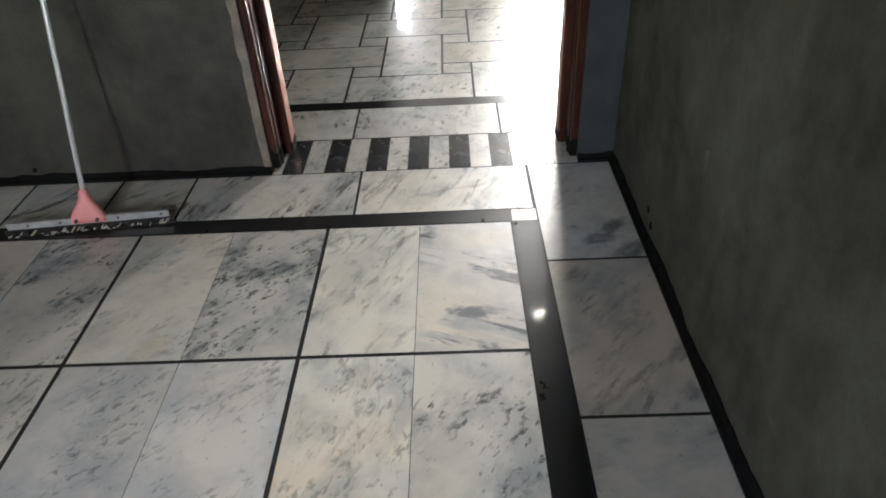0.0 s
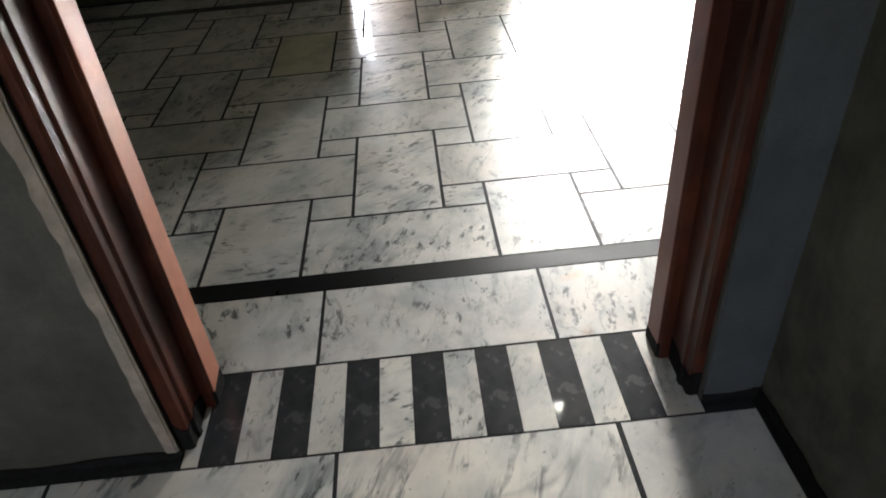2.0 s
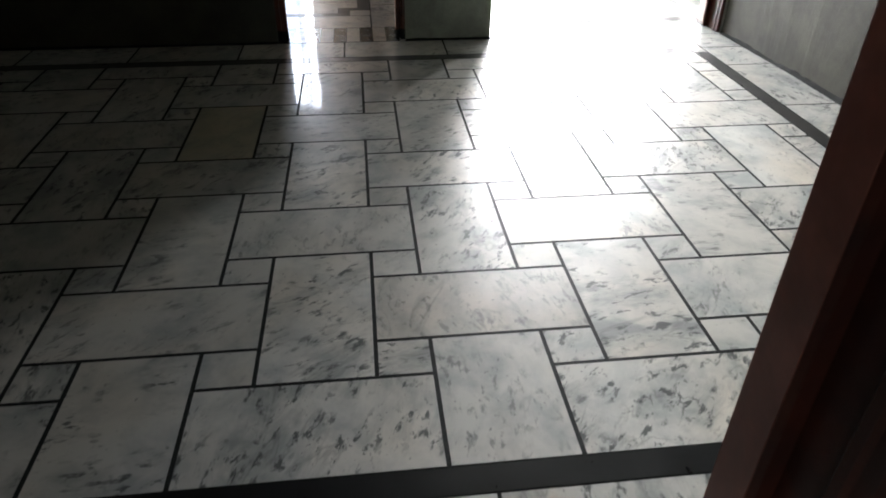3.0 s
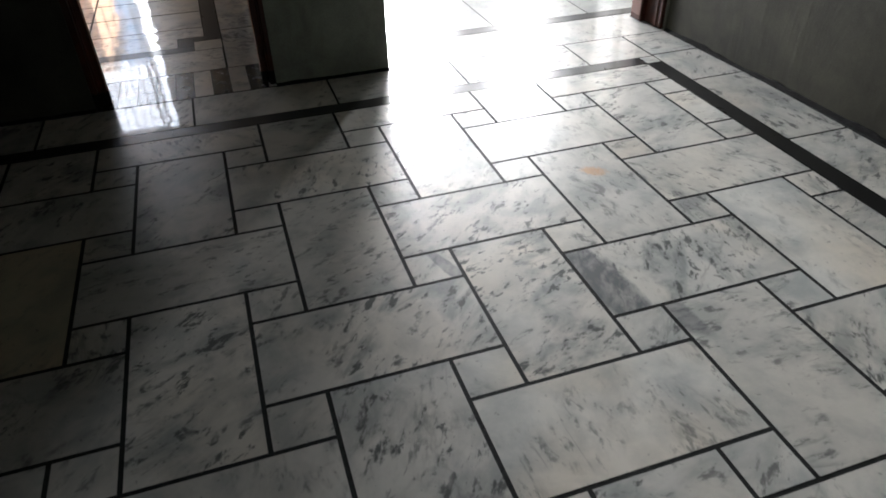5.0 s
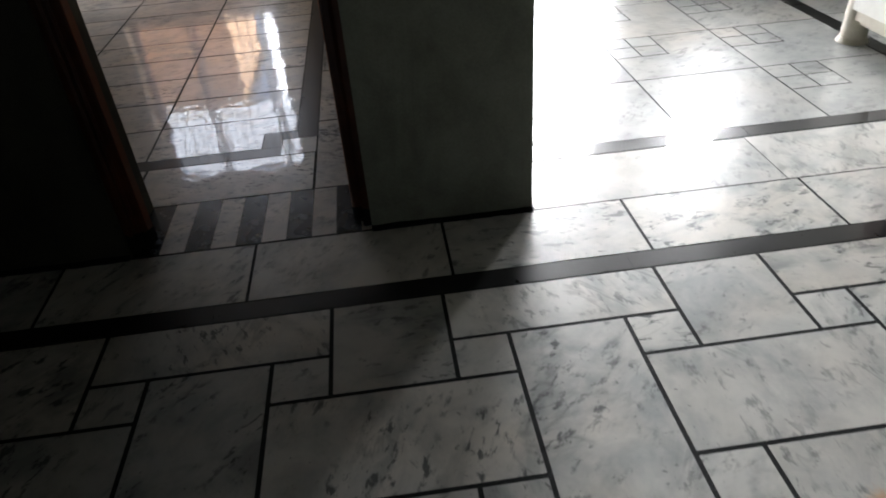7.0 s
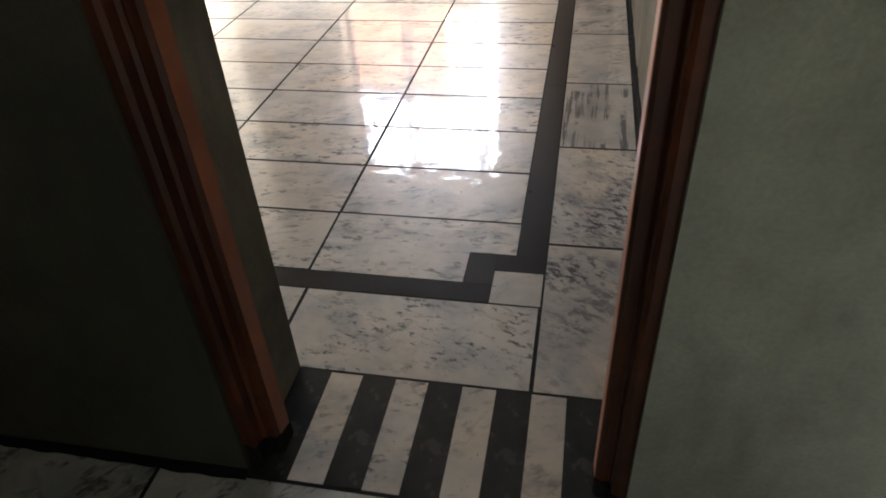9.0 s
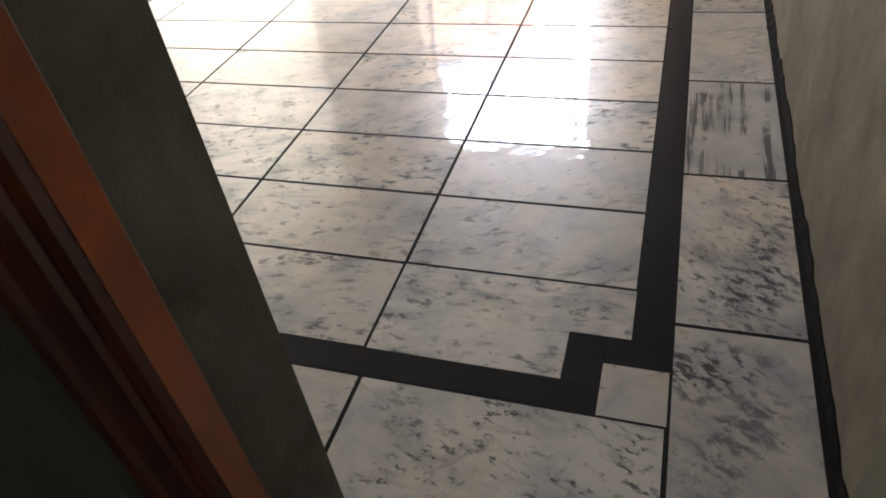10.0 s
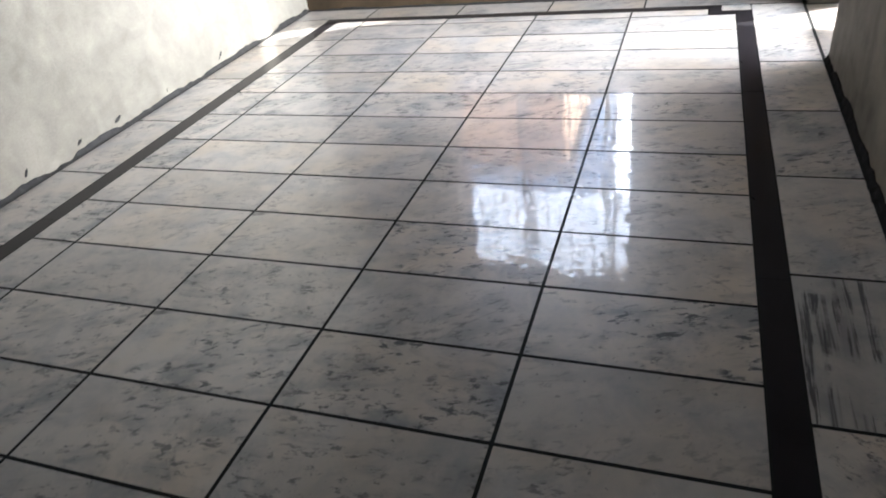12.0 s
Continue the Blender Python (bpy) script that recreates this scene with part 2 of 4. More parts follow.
M_RUSTY = marble("marble_hall_rust_spot", *HALL, tan=0.4, spots=[(0.015, 0.115, 0.062, 0.036, -30, (0.60, 0.32, 0.12), 0.85)])
M_BLOTCH = marble("marble_hall_grey_end", *HALL, tan=0.4, spots=[(-0.262, 0.0, 0.30, 0.070, -83, STAIN_GREY, 1.0)])
M_HALF = marble("marble_hall_grey_streak", *HALL, tan=0.4, spots=[(0.035, 0.0, 0.10, 0.022, -72, STAIN_GREY, 0.8)])
M_CORNER = marble("marble_hall_grey_corner", *HALL, tan=0.12, spots=[(-0.135, 0.245, 0.12, 0.05, -72, STAIN_GREY, 0.8)])
M_YELLOW = marble("marble_hall_yellow", (0.56, 0.53, 0.39), (0.39, 0.385, 0.30), VEIN, 0.5, 30, 30, tan=0.6)
M_RUST_EDGE = marble("marble_hall_rust_edge", *HALL, tan=0.5, spots=[(-0.215, 0.10, 0.05, 0.022, 20, STAIN_RUST, 0.4), (-0.23, -0.135, 0.03, 0.018, 60, STAIN_RUST, 0.4)])
M_SMOOTH_A = marble("marble_room_border", (0.51, 0.485, 0.425), (0.34, 0.34, 0.315), VEIN, 0.38, 25, 30, tan=0.7, fine=18.0, stretch=0.3)
DARK_GREEN = (0.055, 0.068, 0.062)
M_BLOTCHED_A = marble("marble_room_blotched", (0.60, 0.59, 0.54), (0.42, 0.43, 0.41), VEIN, 0.7, 30, 20, tan=0.4, fine=24.0,
                      spots=[(0.085, -0.13, 0.079, 0.040, 40, DARK_GREEN, 0.95), (0.03, -0.20, 0.079, 0.036, 15, DARK_GREEN, 0.85), (0.12, -0.27, 0.079, 0.045, 45, DARK_GREEN, 1.0)])
M_VEINED_A = marble("marble_room_veined", *ROOM, (0.05, 0.058, 0.058), 1.2, 75, 30, tan=0.5, fine=26.0, stretch=0.25)
M_FLECKED_A = marble("marble_room_flecked", *ROOM, (0.05, 0.06, 0.062), 1.6, 48, 6, tan=0.3, fine=62.0, stretch=0.5)
M_GREYED_A = marble("marble_room_greyed", (0.60, 0.59, 0.555), (0.41, 0.42, 0.42), (0.13, 0.14, 0.145), 0.7, 42, 10, tan=0.25, fine=64.0)
M_CREAM_A = marble("marble_room_cream", (0.70, 0.68, 0.60), (0.52, 0.53, 0.50), VEIN, 0.55, 60, 20, tan=0.8, fine=46.0,
                   spots=[(0.06, -0.25, 0.07, 0.04, 35, (0.72, 0.58, 0.38), 0.6)])
M_STREAK_A = marble("marble_room_streaked", *ROOM, (0.10, 0.11, 0.115), 1.3, -28, 8, tan=0.5, fine=14.0, stretch=0.20)
M_CURVED_A = marble("marble_room_curved_veins", (0.70, 0.68, 0.60), (0.52, 0.53, 0.50), (0.07, 0.078, 0.08), 1.1, 68, 8, tan=0.7, fine=32.0, stretch=0.3)
CLUSTERED = ((0.63, 0.60, 0.56), (0.38, 0.385, 0.41), (0.045, 0.047, 0.062), 0.6, -35, 4)
M_CLUSTER_C = marble("marble_bedroom_clustered", *CLUSTERED, tan=0.6, fine=48.0, stretch=0.6,
                     spots=[(-0.118, 0.268, 0.016, 0.010, 0, (0.45, 0.24, 0.10), 0.55)],
                     clusters=[(-0.05, 0.17, 0.16, 0.09, 20, 0.95), (0.0, 0.02, 0.20, 0.08, 60, 0.6)])
M_CLUSTER_LOW_C = marble("marble_bedroom_clustered_low", *CLUSTERED, tan=0.6, fine=48.0, stretch=0.6,
                         clusters=[(0.03, -0.15, 0.16, 0.10, 75, 0.95), (0.07, 0.02, 0.12, 0.05, 70, 0.7)])
M_FINE_C = marble("marble_bedroom_fine_flecks", (0.64, 0.61, 0.57), (0.43, 0.44, 0.45), (0.05, 0.056, 0.066), 1.1, -20, 12, tan=0.7, fine=62.0, stretch=0.55)
M_VEINED_C = marble("marble_bedroom_veined", (0.60, 0.58, 0.55), (0.38, 0.385, 0.39), (0.06, 0.06, 0.068), 2.4, 90, 2, tan=0.2, fine=30.0, stretch=0.05)
M_SMUDGED_C = marble("marble_bedroom_smudged", *BEDROOM, (0.06, 0.07, 0.08), 0.72, 12, 14, tan=0.6, fine=44.0, rough=0.035, wave=0.12, ior=1.42,
                     spots=[(-0.275, 0.132, 0.055, 0.016, 12, (0.10, 0.10, 0.10), 0.9)])
# slabs that stand out, by a point inside each
SPECIAL = [((2.27, 0.70), M_BLOTCHED_A), ((3.03, 3.71), M_RUSTY), ((2.80, 3.15), M_BLOTCH), ((2.33, 3.37), M_HALF), ((2.93, 2.85), M_CORNER), ((1.20, 3.60), M_YELLOW),
           ((2.20, 1.45), M_RUST_EDGE), ((0.90, 0.33), M_CREAM_A), ((1.22, 0.33), M_FLECKED_A), ((1.55, 0.33), M_CURVED_A), ((1.86, 0.33), M_STREAK_A),
           ((0.58, 0.33), M_FLECKED_A), ((0.90, -0.3), M_GREYED_A), ((1.22, -0.3), M_GREYED_A), ((1.55, -0.3), M_CREAM_A),
           ((2.0, 5.5), M_CLUSTER_C), ((2.0, 6.06), M_CLUSTER_LOW_C), ((2.0, 6.65), M_VEINED_C), ((1.5, 5.3), M_FINE_C),
           ((0.28, 6.31), M_SMUDGED_C), ((0.28, 6.91), M_SMUDGED_C), ((0.28, 8.12), M_SMUDGED_C)]
M_BLACK = plain("black_marble", (0.006, 0.0065, 0.007), 0.30, 9, 0.3, 0.0, spec=0.3, coat=0.5)
M_CHARCOAL = plain("charcoal_marble", (0.018, 0.0165, 0.019), 0.30, 5, 0.2, 0.0, spec=0.12, coat=0.16)
M_GREYSTRIP = plain("grey_marble", (0.028, 0.030, 0.033), 0.26, 16, 0.5, 0.01, dirt=(0.042, 0.043, 0.044), dirt_scale=9, spec=0.25, coat=0.6)
M_GROUT = plain("grout", (0.022, 0.024, 0.024), 0.7, 60, 0.4, 0.2, spec=0.08)
M_WALL_A = plaster("plaster_grey", (0.125, 0.120, 0.088), (0.036, 0.034, 0.025), 0.45)
M_WALL_B = plaster("plaster_olive", (0.165, 0.168, 0.142), (0.082, 0.085, 0.070))
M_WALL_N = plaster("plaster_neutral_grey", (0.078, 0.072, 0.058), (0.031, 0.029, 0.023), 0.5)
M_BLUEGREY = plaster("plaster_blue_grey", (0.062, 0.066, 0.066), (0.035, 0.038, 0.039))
M_WALL_P = plaster("plaster_grey_green", (0.20, 0.21, 0.165), (0.115, 0.12, 0.093))
# hall plaster with the shade on walls 5 and 8 put into its colour
M_WALL_F = plaster("plaster_shaded_olive", (0.050, 0.048, 0.033), (0.022, 0.0215, 0.015))
# wall_12's shade and the door jamb's light are put into this brown
M_WALL_E = plaster("plaster_baked_tone", (0.20, 0.184, 0.148), (0.08, 0.073, 0.058), 0.4)
# the unlit window wall's shade is put into this brown
M_WALL_D = plaster("plaster_baked_shade", (0.13, 0.092, 0.055), (0.07, 0.050, 0.031))
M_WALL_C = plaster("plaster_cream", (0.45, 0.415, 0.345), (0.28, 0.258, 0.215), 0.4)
M_TAR = plain("black_mortar", (0.006, 0.006, 0.006), 0.85, 25, 0.5, 0.6, spec=0.15)
M_TAR_C = plain("grey_mortar", (0.035, 0.033, 0.031), 0.7, 25, 0.5, 0.6)
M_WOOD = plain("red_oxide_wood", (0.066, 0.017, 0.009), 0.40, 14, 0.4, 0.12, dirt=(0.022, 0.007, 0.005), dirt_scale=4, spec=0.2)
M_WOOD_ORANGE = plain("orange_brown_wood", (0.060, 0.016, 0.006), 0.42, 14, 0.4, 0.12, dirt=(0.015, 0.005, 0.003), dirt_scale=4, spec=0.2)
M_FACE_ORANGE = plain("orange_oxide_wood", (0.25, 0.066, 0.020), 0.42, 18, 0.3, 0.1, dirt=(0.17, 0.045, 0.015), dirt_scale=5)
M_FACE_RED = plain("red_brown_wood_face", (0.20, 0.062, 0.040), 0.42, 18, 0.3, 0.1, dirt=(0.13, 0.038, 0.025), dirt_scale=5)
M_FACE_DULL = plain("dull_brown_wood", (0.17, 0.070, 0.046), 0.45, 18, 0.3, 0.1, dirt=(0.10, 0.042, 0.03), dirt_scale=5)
# red-brown wood with the light on inner faces put into a paler pink
M_FACE_LIT = plain("lit_pink_wood", (0.46, 0.19, 0.12), 0.42, 18, 0.25, 0.1, dirt=(0.36, 0.13, 0.08), dirt_scale=5)
M_CEIL = plain("ceiling_plaster", (0.11, 0.107, 0.096), 0.8, 8, 0.15, 0.2, dirt=(0.08, 0.077, 0.07))
M_GROUND = plain("dusty_ground", (0.42, 0.38, 0.31), 0.9, 5, 0.25, 0.3, dirt=(0.33, 0.29, 0.23), dirt_scale=0.6)
M_TAN = plain("tan_wall_paint", (0.74, 0.50, 0.32), 0.8, 3, 0.12, 0.2, dirt=(0.64, 0.43, 0.27), dirt_scale=0.7)
M_IRON = plain("grille_paint", (0.10, 0.09, 0.085), 0.5, 30, 0.3, 0.1)
M_ALU = plain("dull_aluminium", (0.50, 0.50, 0.49), 0.42, 40, 0.2, 0.05, metal=0.35, dirt=(0.35, 0.35, 0.34), dirt_scale=9)
M_PINK = plain("pink_plastic", (0.80, 0.30, 0.28), 0.4, 25, 0.1, 0.05)
M_RUBBER = plain("black_rubber", (0.012, 0.012, 0.012), 0.55, 30, 0.4, 0.2)
M_STEEL = plain("steel_tube", (0.74, 0.74, 0.71), 0.35, 60, 0.12, 0.03, metal=0.25)
M_CREAM = plain("cream_stone", (0.66, 0.62, 0.53), 0.5, 14, 0.12, 0.1, dirt=(0.5, 0.46, 0.38), dirt_scale=5)
M_PLASTIC_W = plain("white_plastic", (0.78, 0.77, 0.73), 0.4, 20, 0.06, 0.03)


def lamp_material(name, color, strength):
    m, n, l, bsdf = nodes_of(name)
    bsdf.inputs["Base Color"].default_value = (0.9, 0.9, 0.88, 1)
    bsdf.inputs["Emission Color"].default_value = (*color, 1)
    bsdf.inputs["Emission Strength"].default_value = strength
    return m


M_ARRIS = plain("worn_plaster", (0.27, 0.22, 0.17), 0.75, 25, 0.35, 0.4, dirt=(0.15, 0.12, 0.095), dirt_scale=7)
M_BULB = lamp_material("bulb_glow", (1.0, 0.97, 0.9), 55.0)


# ---- mesh helpers ----
def mesh_of(name, bm, mat, smooth=False):
    me = bpy.data.meshes.new(name)
    bm.to_mesh(me)
    bm.free()
    if mat:
        me.materials.append(mat)
    if smooth:
        for p in me.polygons:
            p.use_smooth = True
    return me


def part(name, bm, material, parent, label="", smooth=False):
    o = new(name, mesh_of(name, bm, material, smooth))
    o.parent = parent
    if label:
        o["label"] = label
    return o


def structure(name, bm, material, label, category):
    return tagged(new(name, mesh_of(name, bm, material)), label, category, kind="structure")


def box(bm, x0, x1, y0, y1, z0, z1, bevel=0.0):
    r = bmesh.ops.create_cube(bm, size=1)
    vs = r["verts"]
    for v in vs:
        v.co = Vector((x0 + (v.co.x + 0.5) * (x1 - x0), y0 + (v.co.y + 0.5) * (y1 - y0), z0 + (v.co.z + 0.5) * (z1 - z0)))
    if bevel:
        es = list({e for v in vs for e in v.link_edges})
        bmesh.ops.bevel(bm, geom=es, offset=bevel, segments=2, affect="EDGES", clamp_overlap=True)
    return vs


def tube(bm, a, b, r, sides=12, r2=None):
    a, b = Vector(a), Vector(b)
    m = Matrix.Translation((a + b) / 2) @ (b - a).to_track_quat("Z", "Y").to_matrix().to_4x4()
    bmesh.ops.create_cone(bm, cap_ends=True, segments=sides, radius1=r, radius2=r if r2 is None else r2, depth=(b - a).length, matrix=m)


def extrude_profile(bm, pts, z0, z1):
    """A closed outline in plan, raised from z0 to z1."""
    lo = [bm.verts.new((x, y, z0)) for x, y in pts]
    hi = [bm.verts.new((x, y, z1)) for x, y in pts]
    bm.faces.new(lo[::-1]); bm.faces.new(hi)
    k = len(pts)
    for i in range(k):
        bm.faces.new((lo[i], lo[(i + 1) % k], hi[(i + 1) % k], hi[i]))
    bmesh.ops.recalc_face_normals(bm, faces=bm.faces)


H = 3.2                 # ceiling height


def wall_along_x(bm, x0, x1, y0, y1, gaps):
    """A wall from x0 to x1 with gaps (xa, xb, za, zb)."""
    x = x0
    for xa, xb, za, zb in sorted(gaps):
        box(bm, x, xa, y0, y1, 0 - 0.1, H)
        if za > 0:
            box(bm, xa, xb, y0, y1, -0.1, za)
        box(bm, xa, xb, y0, y1, zb, H)
        x = xb
    box(bm, x, x1, y0, y1, -0.1, H)


def wall_along_y(bm, y0, y1, x0, x1, gaps):
    y = y0
    for ya, yb, za, zb in sorted(gaps):
        box(bm, x0, x1, y, ya, -0.1, H)
        if za > 0:
            box(bm, x0, x1, ya, yb, -0.1, za)
        box(bm, x0, x1, ya, yb, zb, H)
        y = yb
    box(bm, x0, x1, y, y1, -0.1, H)


# ---- ground and surroundings ----
bm = bmesh.new()
box(bm, -600, 600, -600, 600, -0.6, -0.35)
structure("ground", bm, M_GROUND, "pale dusty open ground round the house", "ground")

# ---- walls ----
bm = bmesh.new()
wall_along_x(bm, -2.5, 2.45, 1.06, 1.30, [(1.11, 2.31, 0, 2.12)])
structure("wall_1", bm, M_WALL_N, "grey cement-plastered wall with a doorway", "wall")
bm = bmesh.new()
wall_along_y(bm, -3.2, 1.30, 2.45, 2.68, [])
structure("wall_2", bm, M_WALL_A, "dark grey bare trowelled plaster wall", "wall")
bm = bmesh.new()
wall_along_y(bm, -3.2, 1.30, -2.73, -2.5, [])
structure("wall_3", bm, M_WALL_A, "grey plaster side wall of the first room", "wall")
bm = bmesh.new()
wall_along_x(bm, -2.73, 2.68, -3.43, -3.2, [(0.1, 1.7, 0.9, 2.2)])
structure("wall_4", bm, M_WALL_A, "grey plaster wall of the first room with a window opening", "wall")
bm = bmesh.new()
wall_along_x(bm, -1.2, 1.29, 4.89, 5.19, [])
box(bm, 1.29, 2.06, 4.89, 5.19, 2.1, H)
structure("wall_5", bm, M_WALL_F, "olive-grey plaster wall beside the bedroom door, darkened for shade", "wall")
# sheet over wall_5's reveal, with the light on it put into its tone
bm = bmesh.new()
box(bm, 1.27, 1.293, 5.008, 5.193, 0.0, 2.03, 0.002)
structure("trim_jamb", bm, M_WALL_E, "plastered jamb beside the bedroom door frame, light put into its brown", "trim")
bm = bmesh.new()
box(bm, 2.06, 2.59, 4.89, 5.19, -0.1, H)
structure("wall_6", bm, M_WALL_P, "grey-green plastered pier between two openings", "wall")
bm = bmesh.new()
box(bm, 2.59, 4.10, 4.90, 5.18, 2.25, H)
box(bm, 4.10, 5.53, 4.89, 5.19, -0.1, H)
structure("wall_7", bm, M_WALL_B, "olive-grey plaster wall over the lobby opening", "wall")
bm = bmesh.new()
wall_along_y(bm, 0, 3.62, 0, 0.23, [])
w8 = structure("wall_8", bm, M_WALL_F, "olive-brown plaster wall of the hall, darkened for shade", "wall")
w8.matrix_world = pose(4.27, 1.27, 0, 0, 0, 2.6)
bm = bmesh.new()
wall_along_y(bm, 1.3, 4.89, -1.43, -1.2, [])
structure("wall_9", bm, M_WALL_B, "dark plaster end wall of the hall", "wall")
bm = bmesh.new()
wall_along_x(bm, 2.68, 4.6, 1.06, 1.30, [])
structure("wall_10", bm, M_WALL_B, "plaster wall of the hall beside the doorway", "wall")
bm = bmesh.new()
wall_along_y(bm, 5.19, 10.28, -1.50, -1.27, [])
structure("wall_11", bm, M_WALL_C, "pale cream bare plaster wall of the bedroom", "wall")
bm = bmesh.new()
wall_along_y(bm, 5.19, 10.28, 2.16, 2.50, [(8.70, 9.62, 0, 2.1)])
structure("wall_12", bm, M_WALL_E, "plaster bedroom wall with a doorway, shade put into its olive-brown", "wall")
bm = bmesh.new()
wall_along_x(bm, -1.27, 2.16, 9.92, 10.28, [(-0.24, 1.21, 0.68, 2.54)])
structure("wall_13", bm, M_WALL_D, "plaster bedroom wall with a window opening, shade put into its brown", "wall")
bm = bmesh.new()
wall_along_x(bm, 2.50, 5.53, 8.0, 8.23, [(2.75, 3.95, 0, 2.1), (4.5, 5.03, 1.2, 2.06)])
structure("wall_14", bm, M_WALL_C, "pale plaster lobby wall with a doorway and a window", "wall")
bm = bmesh.new()
wall_along_y(bm, 5.19, 8.0, 5.30, 5.53, [])
structure("wall_15", bm, M_WALL_B, "olive-grey plaster side wall of the lobby", "wall")

# unseen pale panels outside the bedroom's window wall, added to bounce light
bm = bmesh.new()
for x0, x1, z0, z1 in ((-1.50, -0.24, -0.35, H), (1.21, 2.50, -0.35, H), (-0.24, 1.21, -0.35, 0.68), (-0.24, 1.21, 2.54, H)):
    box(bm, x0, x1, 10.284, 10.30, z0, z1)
structure("trim_outer_plaster", bm, M_TAN, "unseen tan panels added round the bedroom window to bounce light", "wall plaster")

# ---- ceilings ----
for nm, x0, x1, y0, y1 in (("ceiling_1", -2.73, 2.68, -3.43, 1.30), ("ceiling_2", -1.43, 4.6, 1.30, 5.19),
                           ("ceiling_3", -1.50, 2.50, 5.19, 10.28), ("ceiling_4", 2.50, 5.53, 5.19, 8.23)):
    bm = bmesh.new()
    box(bm, x0, x1, y0, y1, H, H + 0.15)
    structure(nm, bm, M_CEIL, "plain grey plastered concrete ceiling", "ceiling")


# ---- mortar left along the wall feet ----
def mortar(name, a, b, side, low, high, mat, seed, label):
    """A ragged fillet of mortar on the floor along a wall from a to b; side: which way it stands off the wall."""
    rng = random.Random(seed)
    a, b = Vector((*a, 0)), Vector((*b, 0))
    k = max(4, int((b - a).length / 0.025))
    out = Vector((*side, 0))
    rows = []
    bm = bmesh.new()
    ph = rng.uniform(0, 50)
    for i in range(k + 1):
        p = a.lerp(b, i / k)
        h = low + (high - low) * max(0.0, 0.5 + 0.9 * noise.noise(Vector((i * 0.09 + ph, 0, 0))) + 0.45 * noise.noise(Vector((i * 0.41 + ph, 7, 0))))
        w = 0.010 + 0.010 * abs(noise.noise(Vector((i * 0.3 + ph, 3, 0))))
        rows.append([bm.verts.new(p - out * 0.002 + Vector((0, 0, h))), bm.verts.new(p + out * 0.004 + Vector((0, 0, h * 0.97))),
                     bm.verts.new(p + out * w + Vector((0, 0, 0.006))), bm.verts.new(p + out * (w + 0.016) + Vector((0, 0, -0.004)))])
    for r, q in zip(rows, rows[1:]):
        for j in range(3):
            bm.faces.new((r[j], r[j + 1], q[j + 1], q[j]))
    bmesh.ops.recalc_face_normals(bm, faces=bm.faces)
    return structure(name, bm, mat, label, "baseboard")


LBL = "ragged black mortar edge along the wall foot"
mortar("baseboard_1", (-2.5, 1.06), (1.11, 1.06), (0, -1), 0.012, 0.030, M_TAR, 1, LBL)
mortar("baseboard_2", (2.31, 1.06), (2.45, 1.06), (0, -1), 0.02, 0.04, M_TAR, 2, LBL)
mortar("baseboard_3", (2.45, -3.2), (2.45, 1.06), (-1, 0), 0.008, 0.036, M_TAR, 3, LBL)
mortar("baseboard_4", (4.175, 3.3), (4.107, 4.88), (-1, 0), 0.006, 0.022, M_TAR, 4, LBL)
mortar("baseboard_5", (2.06, 4.89), (2.59, 4.89), (0, -1), 0.004, 0.012, M_TAR, 5, LBL)
mortar("baseboard_6", (-1.2, 4.89), (1.29, 4.89), (0, -1), 0.004, 0.014, M_TAR, 6, LBL)
mortar("baseboard_7", (-1.27, 5.3), (-1.27, 9.9), (1, 0), 0.004, 0.040, M_TAR_C, 7, "ragged dark grey mortar stain along the wall foot")
mortar("baseboard_8", (2.16, 5.19), (2.16, 8.70), (-1, 0), 0.012, 0.045, M_TAR, 8, "ragged black mortar edge along the wall foot")
mortar("baseboard_9", (-1.27, 9.92), (2.16, 9.92), (0, -1), 0.004, 0.020, M_TAR_C, 9, "ragged dark grey mortar edge along the wall foot")


